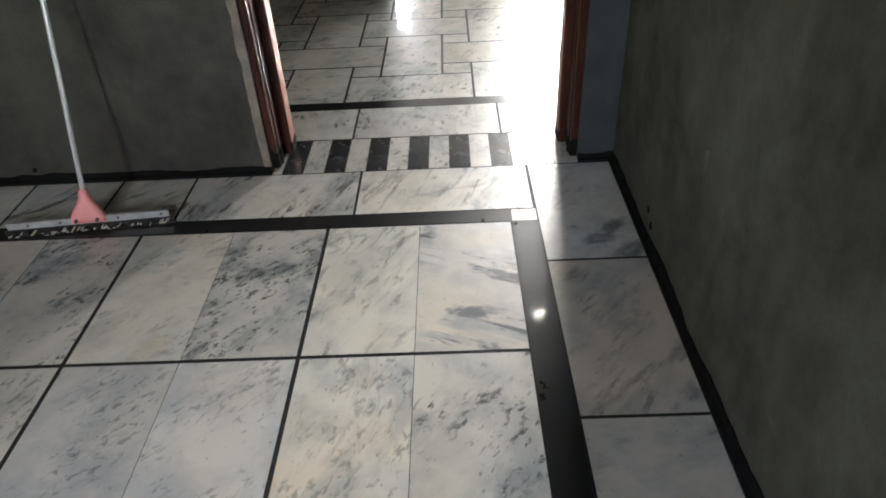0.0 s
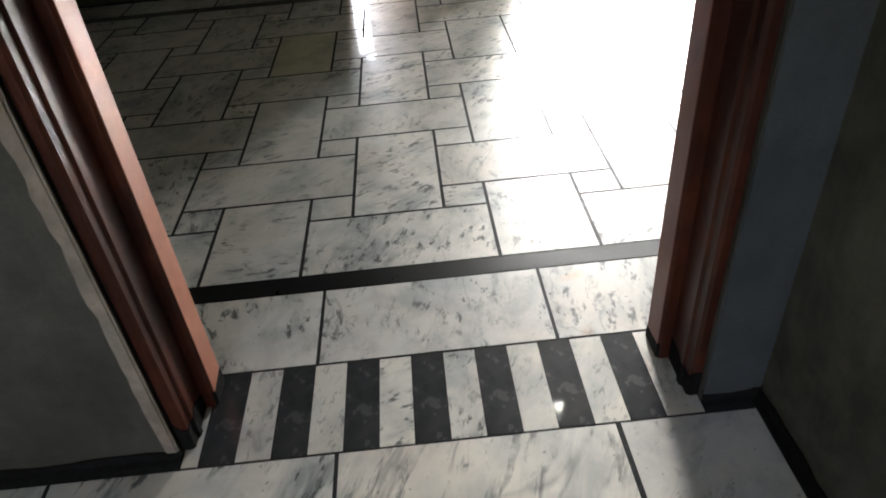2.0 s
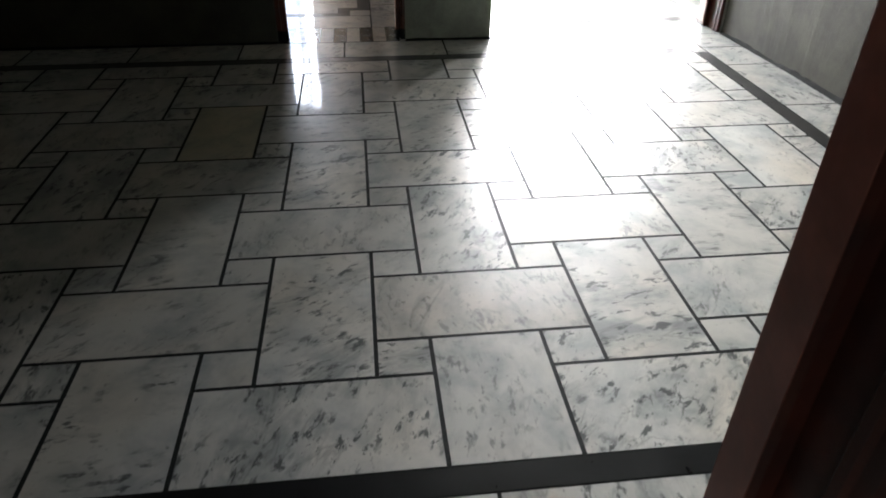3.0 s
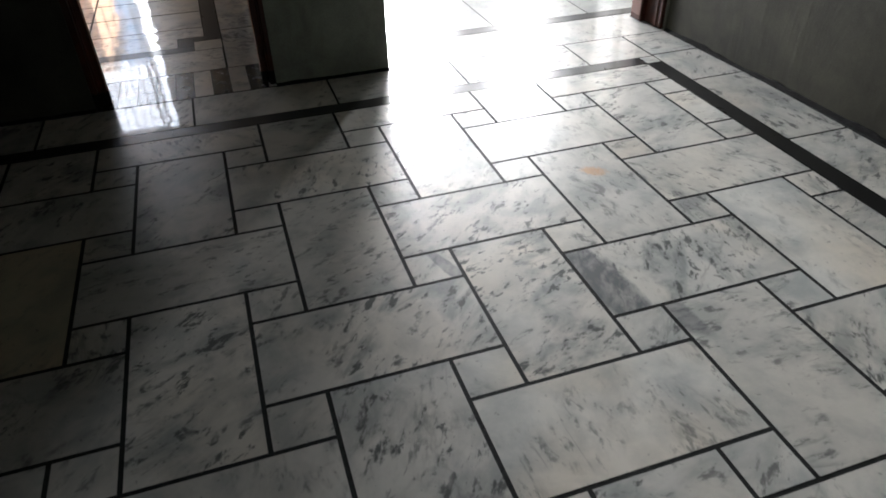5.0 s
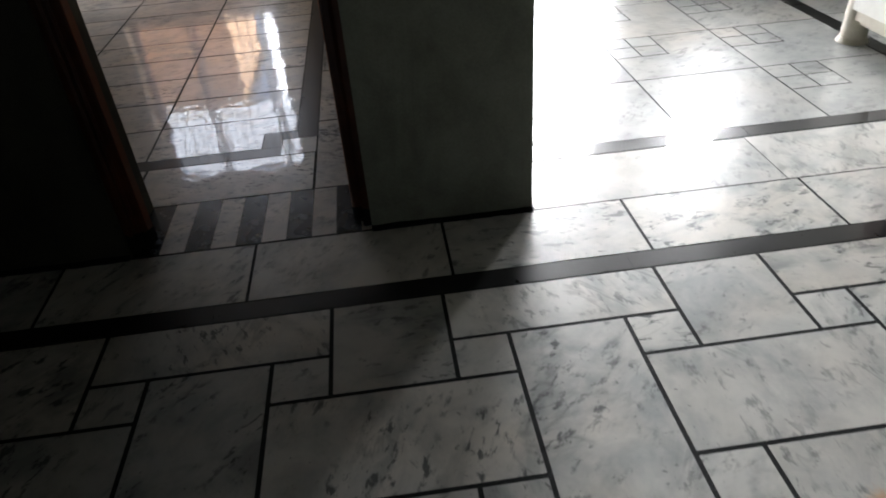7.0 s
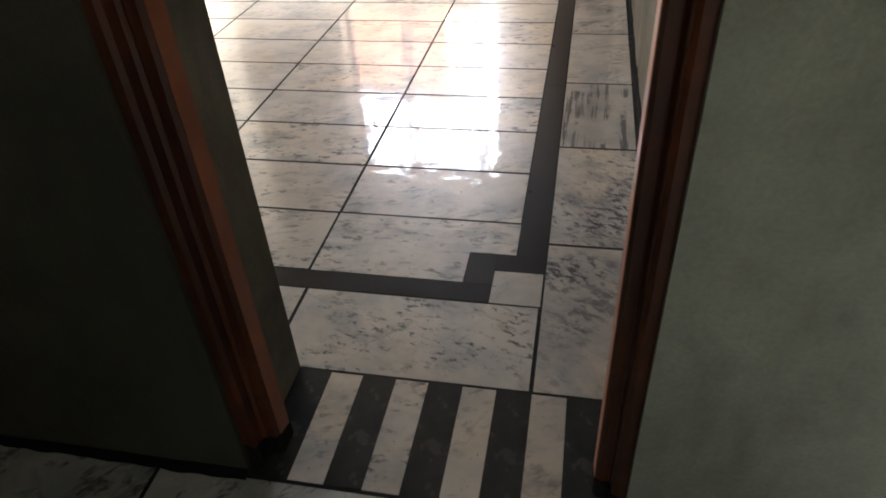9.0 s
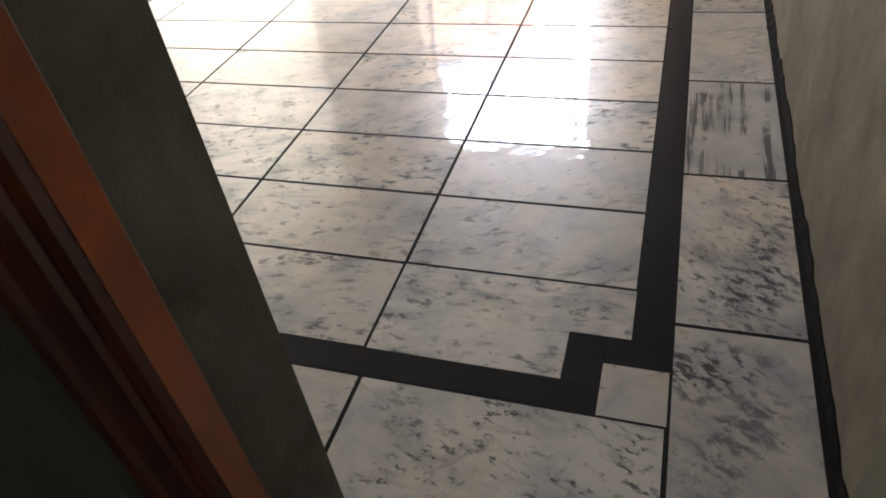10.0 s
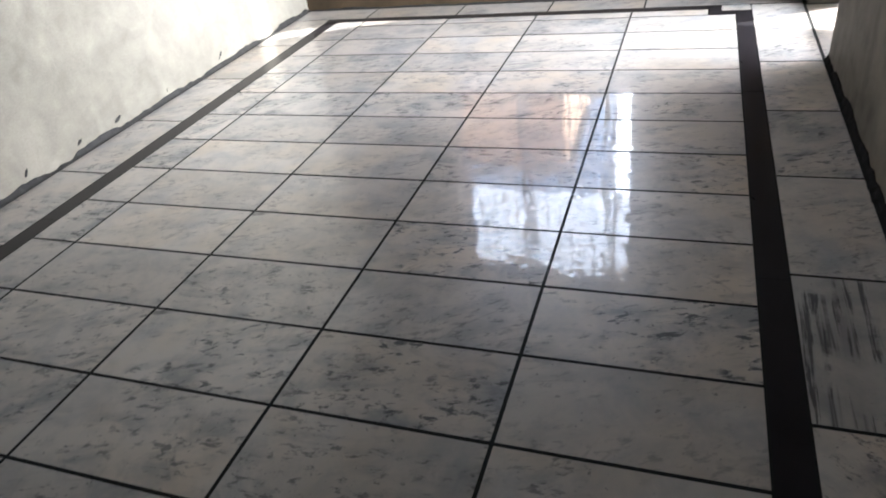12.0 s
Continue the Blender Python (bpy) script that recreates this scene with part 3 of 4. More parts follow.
# ---- door frames ----
def frame_post(name, parent, x_wall, sgn, y0, y1, top, step=0.03, width=0.055, split=0.58, wood=None, face=None, smear=True):
    """One moulded, rebated post. x_wall: the wall's edge; sgn: which way the opening lies; y0: the face with the rebate."""
    d = y1 - y0
    pts = [(0, 0), (width - step - 0.008, 0), (width - step, 0.006), (width - step, 0.030), (width - step + 0.006, 0.036), (width - step + 0.006, 0.052),
           (width - step, 0.058), (width - step, d * split), (width - 0.006, d * split), (width, d * split + 0.008), (width, d - 0.006), (width - 0.006, d), (0, d)]
    bm = bmesh.new()
    extrude_profile(bm, [(x_wall + sgn * px, y0 + py) for px, py in pts], 0.0, top)
    post = part(name, bm, wood or M_WOOD, parent, "red-brown painted rebated door post")
    bm = bmesh.new()
    low, high = (0.001, 0.028) if smear else (0.001, 0.004)
    extrude_profile(bm, [(x_wall + sgn * (px + (0.0022 if px else 0)), y0 + py + (0.0022 if py > d / 2 else -0.0022)) for px, py in pts], low, high)
    tops = [v for v in bm.verts if v.co.z > 0.02]
    for v in tops:
        v.co.z += 0.05 * abs(noise.noise(Vector((v.co.x * 31, v.co.y * 37, 2.0)))) + 0.03 * (1 - (v.co.y - y0) / d)
    part("foot_smear", bm, M_TAR, post, "black mortar smeared round the foot")
    # thin paler strip; the default colour holds the light on this face
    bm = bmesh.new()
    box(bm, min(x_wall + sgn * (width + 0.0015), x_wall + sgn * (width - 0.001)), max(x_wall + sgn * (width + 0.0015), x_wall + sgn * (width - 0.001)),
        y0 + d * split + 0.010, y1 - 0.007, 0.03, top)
    part("inner_face", bm, face or M_FACE_LIT, post, "brown inner face, paler than its post" if face else "pale pink inner face, light put into its colour")
    return post


def door_frame(name, xl, xr, y0, y1, top, label, width=0.055, left=True, right=True, split=0.58, wood=None, face=None, face_right=None, smear=True):
    e = new(name)
    if left:
        frame_post("left_post", e, xl, 1, y0, y1, top, width=width, split=split, wood=wood, face=face, smear=smear)
    if right:
        frame_post("right_post", e, xr, -1, y0, y1, top, width=width, split=split, wood=wood, face=face_right, smear=smear)
    bm = bmesh.new()
    box(bm, xl, xr, y0, y1, top, top + 0.07, 0.004)
    part("head", bm, wood or M_WOOD, e)
    return tagged(e, label, "door frame", kind="structure")


door_frame("door_1", 1.11, 2.31, 1.075, 1.285, 2.05, "red-brown wooden door frame without a leaf, light painted on its left inner face", face_right=M_FACE_RED)
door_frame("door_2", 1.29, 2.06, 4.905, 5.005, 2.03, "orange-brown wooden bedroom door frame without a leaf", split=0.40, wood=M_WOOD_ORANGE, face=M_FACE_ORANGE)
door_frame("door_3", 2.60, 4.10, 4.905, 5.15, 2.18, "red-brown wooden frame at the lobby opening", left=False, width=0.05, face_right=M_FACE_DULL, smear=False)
# smooth plaster strip between the first door frame and the corner
bm = bmesh.new()
box(bm, 2.312, 2.447, 1.054, 1.0585, 0.01, 2.12, 0.001)
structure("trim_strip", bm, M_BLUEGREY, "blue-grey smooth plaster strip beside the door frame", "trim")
# pale plaster arris beside the first door frame
for sx, nm in ((1.098, "trim_1"),):
    bm = bmesh.new()
    box(bm, sx - 0.020, sx + 0.012, 1.050, 1.0745, 0.02, 2.12, 0.004)
    bmesh.ops.subdivide_edges(bm, edges=[ed for ed in bm.edges if ed.calc_length() > 1.0], cuts=60, use_grid_fill=True)
    for v in bm.verts:
        if v.co.x < sx:
            v.co.x += 0.005 * noise.noise(Vector((v.co.z * 9, 0, 3))) + 0.006 * noise.noise(Vector((v.co.z * 40, 5, 3)))
    structure(nm, bm, M_ARRIS, "pale worn plaster arris beside the door frame", "trim")

# ---- windows ----
def window(name, x0, x1, y, z0, z1, bars, label, rails=2, mullions=()):
    """A wooden frame with upright iron bars and cross rails set in an opening."""
    e = new(name)
    f = 0.05
    for nm, a in (("left_stile", (x0, x0 + f, y - 0.04, y + 0.04, z0, z1)), ("right_stile", (x1 - f, x1, y - 0.04, y + 0.04, z0, z1)),
                  ("sill", (x0 + f, x1 - f, y - 0.04, y + 0.04, z0, z0 + f)), ("head", (x0 + f, x1 - f, y - 0.04, y + 0.04, z1 - f, z1))):
        bm = bmesh.new()
        box(bm, *a, 0.004)
        part(nm, bm, M_WOOD, e)
    for mx in mullions:
        for dx in (-0.038, 0.016):
            bm = bmesh.new()
            box(bm, mx + dx, mx + dx + 0.024, y - 0.03, y + 0.03, z0 + f, z1 - f, 0.003)
            part("mullion", bm, M_WOOD, e)
    for i in range(bars):
        x = x0 + f + (x1 - x0 - 2 * f) * (i + 1) / (bars + 1)
        bm = bmesh.new()
        tube(bm, (x, y + 0.045, z0 + 0.02), (x, y + 0.045, z1 - 0.02), 0.006, 8)
        part("bar", bm, M_IRON, e)
    for i in range(rails):
        z = z0 + (z1 - z0) * (i + 1) / (rails + 1)
        bm = bmesh.new()
        box(bm, x0 + 0.02, x1 - 0.02, y + 0.052, y + 0.058, z - 0.006, z + 0.006)
        part("cross_rail", bm, M_IRON, e)
    return tagged(e, label, "window", kind="structure")


window("window_1", -0.24, 1.21, 10.12, 0.68, 2.54, 13, "wooden bedroom window with a fine iron grille behind paired mullions", rails=17, mullions=(0.32, 1.01))
window("window_2", 4.50, 5.03, 8.11, 1.2, 2.06, 3, "small wooden lobby window with iron bars")
window("window_3", 0.1, 1.7, -3.30, 0.9, 2.2, 7, "wooden window with upright iron bars in a grey wall", mullions=(0.9,))

# ---- neighbour's house beyond the bedroom window ----
def house(name, x0, x1, y0, y1, h, label):
    e = new(name)
    bm = bmesh.new()
    box(bm, x0, x1, y0, y1, -0.4, h)
    part("wall", bm, M_TAN, e)
    bm = bmesh.new()
    box(bm, x0 - 0.06, x1 + 0.06, y0 - 0.06, y1 + 0.06, h, h + 0.12, 0.02)
    part("roof", bm, M_CEIL, e, "flat concrete roof slab with a small overhang")
    for i in range(2):
        x = x0 + (x1 - x0) * (0.2 + 0.3 * i)
        bm = bmesh.new()
        box(bm, x - 0.6, x + 0.6, y0 - 0.03, y0 + 0.02, 1.0, 2.3, 0.01)
        part("window", bm, M_IRON, e, "dark barred window")
    return tagged(e, label, "house")


house("neighbour_house", -6.0, 0.27, 12.2, 14.5, 2.45, "tan painted flat-roofed house beyond the window")


# ---- unseen slab added outside the bedroom's side door to block sun ----
bm = bmesh.new()
extrude_profile(bm, [(2.502, 8.26), (6.6, 8.26), (6.6, 9.86), (2.502, 10.92)], 2.40, 2.54)
structure("trim_porch_roof", bm, M_CEIL, "unseen grey slab added over the side door to block sun", "roof slab")


# ---- floor wiper leaning on the wall ----
def floor_wiper():
    e = new("floor_wiper")
    e.location = (0.535, 0.702, 0)
    e.rotation_euler = (0, 0, radians(5.5))
    bm = bmesh.new()
    box(bm, -0.285, 0.275, -0.004, 0.006, 0.012, 0.044, 0.0015)
    box(bm, -0.285, 0.275, -0.008, 0.010, 0.040, 0.046, 0.0015)
    strip = part("holder_strip", bm, M_ALU, e, "dull scuffed aluminium holder strip")
    for x in (-0.21, -0.10, 0.10, 0.25):
        bm = bmesh.new()
        tube(bm, (x, -0.008, 0.033), (x, -0.003, 0.033), 0.0045, 10)
        part("rivet", bm, M_IRON, strip)
    bm = bmesh.new()
    box(bm, -0.295, 0.29, -0.009, -0.0045, 0.0, 0.020, 0.001)
    rng = random.Random(5)
    for _ in range(26):
        x = rng.uniform(-0.28, 0.27)
        w = rng.uniform(0.012, 0.05)
        box(bm, x, x + w, -0.020 - rng.uniform(0, 0.01), -0.008, 0.0, rng.uniform(0.006, 0.018), 0.002)
    part("rubber_blade", bm, M_RUBBER, e, "worn wet black rubber blade")
    bm = bmesh.new()
    for _ in range(44):
        x = rng.uniform(-0.285, 0.265)
        w, z = rng.uniform(0.003, 0.013), rng.uniform(0.004, 0.016)
        box(bm, x, x + w, -0.031, -0.0095, z - rng.uniform(0.001, 0.003), z, 0.0005)
    tagged(part("cement_specks", bm, M_CREAM, e, "pale cement specks stuck on the blade"), kind="stuff")
    # bracket: a tapering moulded shell leaning with the pole
    bm = bmesh.new()
    lean = Vector((0.036, 0.17, 0.62)).normalized()
    rings = []
    for h, w, d in ((0.0, 0.060, 0.013), (0.018, 0.060, 0.016), (0.040, 0.050, 0.019), (0.068, 0.030, 0.019), (0.090, 0.019, 0.018), (0.118, 0.015, 0.015)):
        c = Vector((0.0, -0.006, 0.030)) + lean * h
        ring = []
        for k in range(20):
            a = 2 * math.pi * k / 20
            ca, sa = math.cos(a), math.sin(a)
            q = 0.55 if h < 0.07 else 0.9
            ring.append(bm.verts.new(c + Vector((math.copysign(abs(ca) ** q, ca) * w, math.copysign(abs(sa) ** q, sa) * d, 0))))
        rings.append(ring)
    for r, q in zip(rings, rings[1:]):
        for k in range(20):
            bm.faces.new((r[k], r[(k + 1) % 20], q[(k + 1) % 20], q[k]))
    bm.faces.new(rings[0][::-1]); bm.faces.new(rings[-1])
    bmesh.ops.recalc_face_normals(bm, faces=bm.faces)
    br = part("bracket", bm, M_PINK, e, "salmon-pink plastic bracket", smooth=True)
    for x in (-0.036, 0.036):
        bm = bmesh.new()
        tube(bm, (x, -0.028, 0.043), (x, -0.018, 0.043), 0.006, 10)
        part("screw", bm, M_IRON, br)
    bm = bmesh.new()
    base = Vector((0.0, -0.006, 0.030)) + lean * 0.10
    tube(bm, base, base + lean * 1.20, 0.0085, 16)
    part("pole", bm, M_STEEL, e, "thin bright steel pole", smooth=True)
    return tagged(e, "floor wiper with pink bracket and steel pole leaning on the wall", "floor wiper")


floor_wiper()


# ---- cream cabinet in the lobby ----
def cabinet(x, y):
    e = new("cabinet")
    e.location = (x, y, 0)
    w, d, h = 0.62, 0.72, 0.85
    bm = bmesh.new()
    box(bm, 0.006, w, -d + 0.006, -0.006, 0.095, h, 0.02)
    part("body", bm, M_CREAM, e)
    bm = bmesh.new()
    box(bm, 0.20, w - 0.03, -d + 0.16, -0.16, 0.0, 0.10, 0.01)
    part("recessed_plinth", bm, M_IRON, e, "dark recessed plinth")
    for cy in (-0.052, -d + 0.052):
        bm = bmesh.new()
        tube(bm, (0.050, cy, 0.022), (0.050, cy, h - 0.03), 0.058, 28)
        post = part("corner_post", bm, M_CREAM, e, "rounded cream corner post", smooth=False)
        bm = bmesh.new()
        tube(bm, (0.050, cy, 0.0), (0.050, cy, 0.024), 0.072, 28, 0.062)
        part("foot", bm, M_CREAM, post, "rounded cream foot lip")
    for i in range(2):
        bm = bmesh.new()
        y1 = -0.07 - i * 0.31
        box(bm, -0.010, 0.006, y1 - 0.27, y1, 0.16, h - 0.10, 0.006)
        box(bm, -0.014, -0.008, y1 - 0.23, y1 - 0.04, 0.21, h - 0.15, 0.004)
        pn = part("panel", bm, M_PLASTIC_W, e, "raised white panel")
        bm = bmesh.new()
        tube(bm, (-0.03, y1 - 0.03, 0.5), (-0.012, y1 - 0.03, 0.5), 0.012, 14)
        part("knob", bm, M_ALU, pn)
    return tagged(e, "cream painted low cabinet on a dark recessed plinth", "cabinet")


cabinet(4.365, 6.06)


# ---- lamp on the hall ceiling ----
def ceiling_light(x, y):
    e = new("ceiling_light")
    e.location = (x, y, H)
    bm = bmesh.new()
    tube(bm, (0, 0, -0.03), (0, 0, 0), 0.05, 24)
    part("base", bm, M_PLASTIC_W, e)
    for dx in (-0.035, 0.035):
        bm = bmesh.new()
        bmesh.ops.create_uvsphere(bm, u_segments=16, v_segments=10, radius=0.007, matrix=Matrix.Translation((dx, 0, -0.055)))
        part("bulb", bm, M_BULB, e, "small glowing bulb", smooth=True)
    return tagged(e, "small white ceiling lamp with two lit bulbs", "ceiling lamp")


ceiling_light(2.6, 3.66)

# ---- small holes knocked in the first room's wall ----
def wall_hole(y, z, r):
    bm = bmesh.new()
    rng = random.Random(int(y * 100) + 7)
    c = bm.verts.new((2.4492, y, z))
    ring = [bm.verts.new((2.4485, y + math.cos(a) * r * rng.uniform(0.7, 1.2), z + math.sin(a) * r * rng.uniform(0.8, 1.3)))
            for a in [k * math.pi / 6 for k in range(12)]]
    rim = [bm.verts.new((2.4508, y + (v.co.y - y) * 1.25, z + (v.co.z - z) * 1.25)) for v in ring]
    for k in range(12):
        bm.faces.new((c, ring[k], ring[(k + 1) % 12]))
        bm.faces.new((ring[k], rim[k], rim[(k + 1) % 12], ring[(k + 1) % 12]))
    bmesh.ops.recalc_face_normals(bm, faces=bm.faces)
    return structure("trim_hole", bm, M_TAR, "small dark chipped pock in the plaster", "trim")


wall_hole(0.545, 0.085, 0.010)
wall_hole(0.50, 0.055, 0.012)

# a dab of mortar stuck on the wall, and a plugged hole low beside the wiper
bm = bmesh.new()
bmesh.ops.create_icosphere(bm, subdivisions=3, radius=0.02, matrix=Matrix.Translation((2.449, 0.18, 0.47)) @ Matrix.Diagonal((0.35, 0.8, 1.5, 1)))
for v in bm.verts:
    v.co += (v.co - Vector((2.449, 0.18, 0.47))) * 0.6 * noise.noise(v.co * 60)
structure("trim_dab", bm, M_WALL_A, "dab of grey mortar stuck on the plaster", "trim")
bm = bmesh.new()
tube(bm, (0.17, 1.053, 0.045), (0.17, 1.061, 0.045), 0.009, 14)
structure("trim_plug", bm, M_TAR, "small black plugged hole in the plaster", "trim")

# ---- mortar splashes on the bedroom's cream wall ----
def splash(y, z, r, seed):
    bm = bmesh.new()
    c = Vector((-1.269, y, z))
    bmesh.ops.create_icosphere(bm, subdivisions=3, radius=r, matrix=Matrix.Translation(c) @ Matrix.Rotation(radians(25 + 9 * seed), 4, "X") @ Matrix.Diagonal((0.25, 1.7, 0.6, 1)))
    for v in bm.verts:
        v.co += (v.co - c) * 0.9 * noise.noise(v.co * 45 + Vector((seed, 0, 0)))
    return structure("trim_splash", bm, M_TAR_C, "splash of dark grey mortar dried on the wall", "trim")


for k, (y, z, r) in enumerate(((7.768, 0.058, 0.013), (7.494, 0.062, 0.012), (8.725, 0.060, 0.013), (7.158, 0.068, 0.011), (6.757, 0.085, 0.014), (8.184, 0.055, 0.009))):
    splash(y, z, r, k)

# ---- floor pieces ----
PIECES = {}
THICK = 0.018


def piece(kind, x0, x1, y0, y1, mat, parent, gap=0.004, lift=0.0):
    """One slab laid between the joints at x0, x1, y0, y1; alike slabs share a mesh."""
    w, d = round(x1 - x0 - 2 * gap, 3), round(y1 - y0 - 2 * gap, 3)
    if w < 0.012 or d < 0.012:
        return None
    if "strip" not in kind and kind != "corner_square":
        for (px, py), other in SPECIAL:
            if x0 < px < x1 and y0 < py < y1:
                mat = other
    key = (kind, w, d, mat.name)
    if key not in PIECES:
        c = 0.0003
        v, f = [], []
        for dx, dy, z in ((0, 0, -THICK), (0, 0, -c), (c, c, 0.0)):
            a, b = w / 2 - dx, d / 2 - dy
            v += [(-a, -b, z), (a, -b, z), (a, b, z), (-a, b, z)]
        for k in (0, 4):
            for i in range(4):
                j = (i + 1) % 4
                f.append((k + i, k + j, k + 4 + j, k + 4 + i))
        f.append((8, 9, 10, 11))
        me = bpy.data.meshes.new(kind)
        me.from_pydata(v, [], f)
        me.materials.append(mat)
        me.materials.append(M_GROUT)
        for p in me.polygons:
            p.material_index = 0 if p.index == 8 else 1      # sawn edges, dark with grout
        PIECES[key] = me
    o = new(kind, PIECES[key])
    o.parent = parent
    o.matrix_basis = pose((x0 + x1) / 2, (y0 + y1) / 2, lift + random.uniform(-0.0002, 0.0002),
                          random.uniform(-0.05, 0.05), random.uniform(-0.05, 0.05), 0)
    return o


def notched(kind, x0, x1, y0, y1, cx, cy, sx, sy, mat, parent, gap):
    """A slab with a rectangle cx by cy cut out of the corner on the sides sx, sy (each 1 or -1)."""
    a, b, c = (x1 - x0) / 2 - gap, (y1 - y0) / 2 - gap, 0.0003
    top = [(-a, -b), (a, -b), (a, b - cy), (a - cx, b - cy), (a - cx, b), (-a, b)]
    top = [(sx * x, sy * y) for x, y in top]
    if sx * sy < 0:
        top.reverse()
    k = len(top)
    v = [(x, y, z) for z in (-THICK, 0.0) for x, y in top]
    f = [(i, (i + 1) % k, k + (i + 1) % k, k + i) for i in range(k)] + [tuple(range(k, 2 * k))]
    me = bpy.data.meshes.new(kind)
    me.from_pydata(v, [], f)
    me.materials.append(mat)
    o = new(kind, me)
    o.parent = parent
    o.matrix_basis = pose((x0 + x1) / 2, (y0 + y1) / 2, random.uniform(-0.0003, 0.0003))
    return o


def bed(name, rects, label):
    bm = bmesh.new()
    for x0, x1, y0, y1 in rects:
        box(bm, x0, x1, y0, y1, -0.12, -0.0008)
    return structure(name, bm, M_GROUT, label, "floor")


def spans(cuts, lo, hi):
    c = [lo] + [v for v in sorted(cuts) if lo < v < hi] + [hi]
    return list(zip(c, c[1:]))


floor_1 = bed("floor_1", [(-2.5, 2.45, -3.2, 1.06), (1.11, 2.31, 1.06, 1.30)], "white marble slab floor with a black border band")
floor_2 = bed("floor_2", [(-1.2, 4.28, 1.30, 4.89), (2.59, 4.10, 4.89, 5.19), (1.29, 2.06, 4.89, 5.19)], "white marble hall floor in a staggered three-size pattern")
floor_3 = bed("floor_3", [(-1.27, 2.16, 5.19, 9.92), (2.16, 2.50, 8.70, 9.62)], "white marble bedroom floor with a charcoal border band")
floor_4 = bed("floor_4", [(2.50, 5.30, 5.19, 8.0), (2.75, 3.95, 8.0, 8.23)], "pale marble lobby floor with inset small squares")

# first room: big square slabs, band, border
GA = 0.006
for xa, xb in spans([-2.49, -1.85, -1.20, -0.56, 0.09, 0.736, 1.387], -2.49, 2.02):
    for ya, yb in spans([-2.46, -1.84, -1.22, -0.602, 0.018], -3.18, 0.638):
        # two slabs butted with a hairline seam between the wide joints
        xm = (xa + xb) / 2
        for pa, pb in ((xa + GA - 0.0006, xm), (xm, xb - GA + 0.0006)):
            piece("floor_tile", pa, pb, ya + GA - 0.0006, yb - GA + 0.0006, M_MARBLE_A, floor_1, 0.0006)
for xa, xb in spans([-1.1, 0.1, 1.3], -2.48, 2.02):
    piece("band_strip", xa, xb, 0.638, 0.712, M_BLACK, floor_1, 0.0005)
piece("corner_square", 2.02, 2.108, 0.638, 0.712, M_MARBLE_A, floor_1, 0.001)
for ya, yb in spans([-2.0, -0.6], -3.18, 0.638):
    piece("band_strip", 2.02, 2.108, ya, yb, M_BLACK, floor_1, 0.0005)
for xa, xb in spans([-1.74, -1.10, -0.46, 0.18, 0.53, 0.82, 1.467], -2.48, 2.105):
    piece("border_tile", xa, xb, 0.712, 1.022, M_VEINED_A, floor_1, 0.0045)
for ya, yb in spans([-2.08, -1.46, -0.84, -0.216, 0.408], -3.18, 1.022):
    piece("border_tile", 2.108, 2.428, ya, yb, M_SMOOTH_A, floor_1, 0.0045)
# striped threshold of the first doorway
for i in range(13):
    a = 1.152 + i * 0.0822
    piece("threshold_strip", a, a + 0.0822, 1.022, 1.297, M_GREYSTRIP if i % 2 == 0 else M_MARBLE_A, floor_1, 0.0004)
piece("threshold_strip", 2.221, 2.31, 1.022, 1.297, M_MARBLE_A, floor_1, 0.001)
piece("threshold_strip", 1.112, 1.152, 1.022, 1.297, M_MARBLE_A, floor_1, 0.001)

# hall: staggered pattern of long, upright and small slabs
LX, LY, LP, LQ, TW, TH = 1.472, 2.556, 0.461, 0.441, 0.311, 0.581
R0, R1, R2, R3 = -1.1, 3.762, 1.674, 4.512


def hall_tile(kind, x0, x1, y0, y1):
    x0, x1, y0, y1 = max(x0, R0), min(x1, R1), max(y0, R2), min(y1, R3)
    if x1 - x0 > 0.03 and y1 - y0 > 0.03:
        piece(kind, x0, x1, y0, y1, M_MARBLE_B, floor_2, 0.0056)


for mi in range(-8, 8):
    for ni in range(-6, 8):
        if (mi + ni) % 2:
            continue
        ax, ay = LX + mi * LP, LY + ni * LQ
        if ax > R1 + 1 or ax < R0 - 1 or ay < R2 - 1 or ay > R3 + 1:
            continue
        hall_tile("upright_tile", ax, ax + TW, ay - TH, ay)
        hall_tile("long_tile", ax + TW, ax + 2 * LP, ay - LQ, ay - TH + LQ)
        hall_tile("small_tile", ax + TW, ax + LP, ay - TH, ay - LQ)
        hall_tile("small_tile", ax + TW, ax + LP, ay - TH + LQ, ay)
for xa, xb in spans([0.4, 1.6, 2.8], R0, R1):
    piece("band_strip", xa, xb, 1.602, 1.674, M_BLACK, floor_2, 0.0005)
    piece("band_strip", xa, xb, 4.512, 4.586, M_BLACK, floor_2, 0.0005)
for ya, yb in spans([2.6, 3.7], 1.674, 4.512):
    piece("band_strip", 3.762, 3.840, ya, yb, M_BLACK, floor_2, 0.0005)
piece("corner_square", 3.762, 3.840, 1.602, 1.674, M_MARBLE_B, floor_2, 0.001)
piece("corner_square", 3.762, 3.840, 4.512, 4.586, M_MARBLE_B, floor_2, 0.001)
for xa, xb in spans([-0.46, 0.16, 0.78, 1.402, 2.03, 2.65, 3.27], -1.18, 3.84):
    piece("border_tile", xa, xb, 1.299, 1.602, M_MARBLE_B, floor_2, 0.0045)
for xa, xb in spans([-0.71, -0.11, 0.487, 1.087, 1.687, 2.286, 2.886, 3.50], -1.18, 3.84):
    piece("border_tile", xa, xb, 4.586, 4.880, M_MARBLE_B, floor_2, 0.0045)
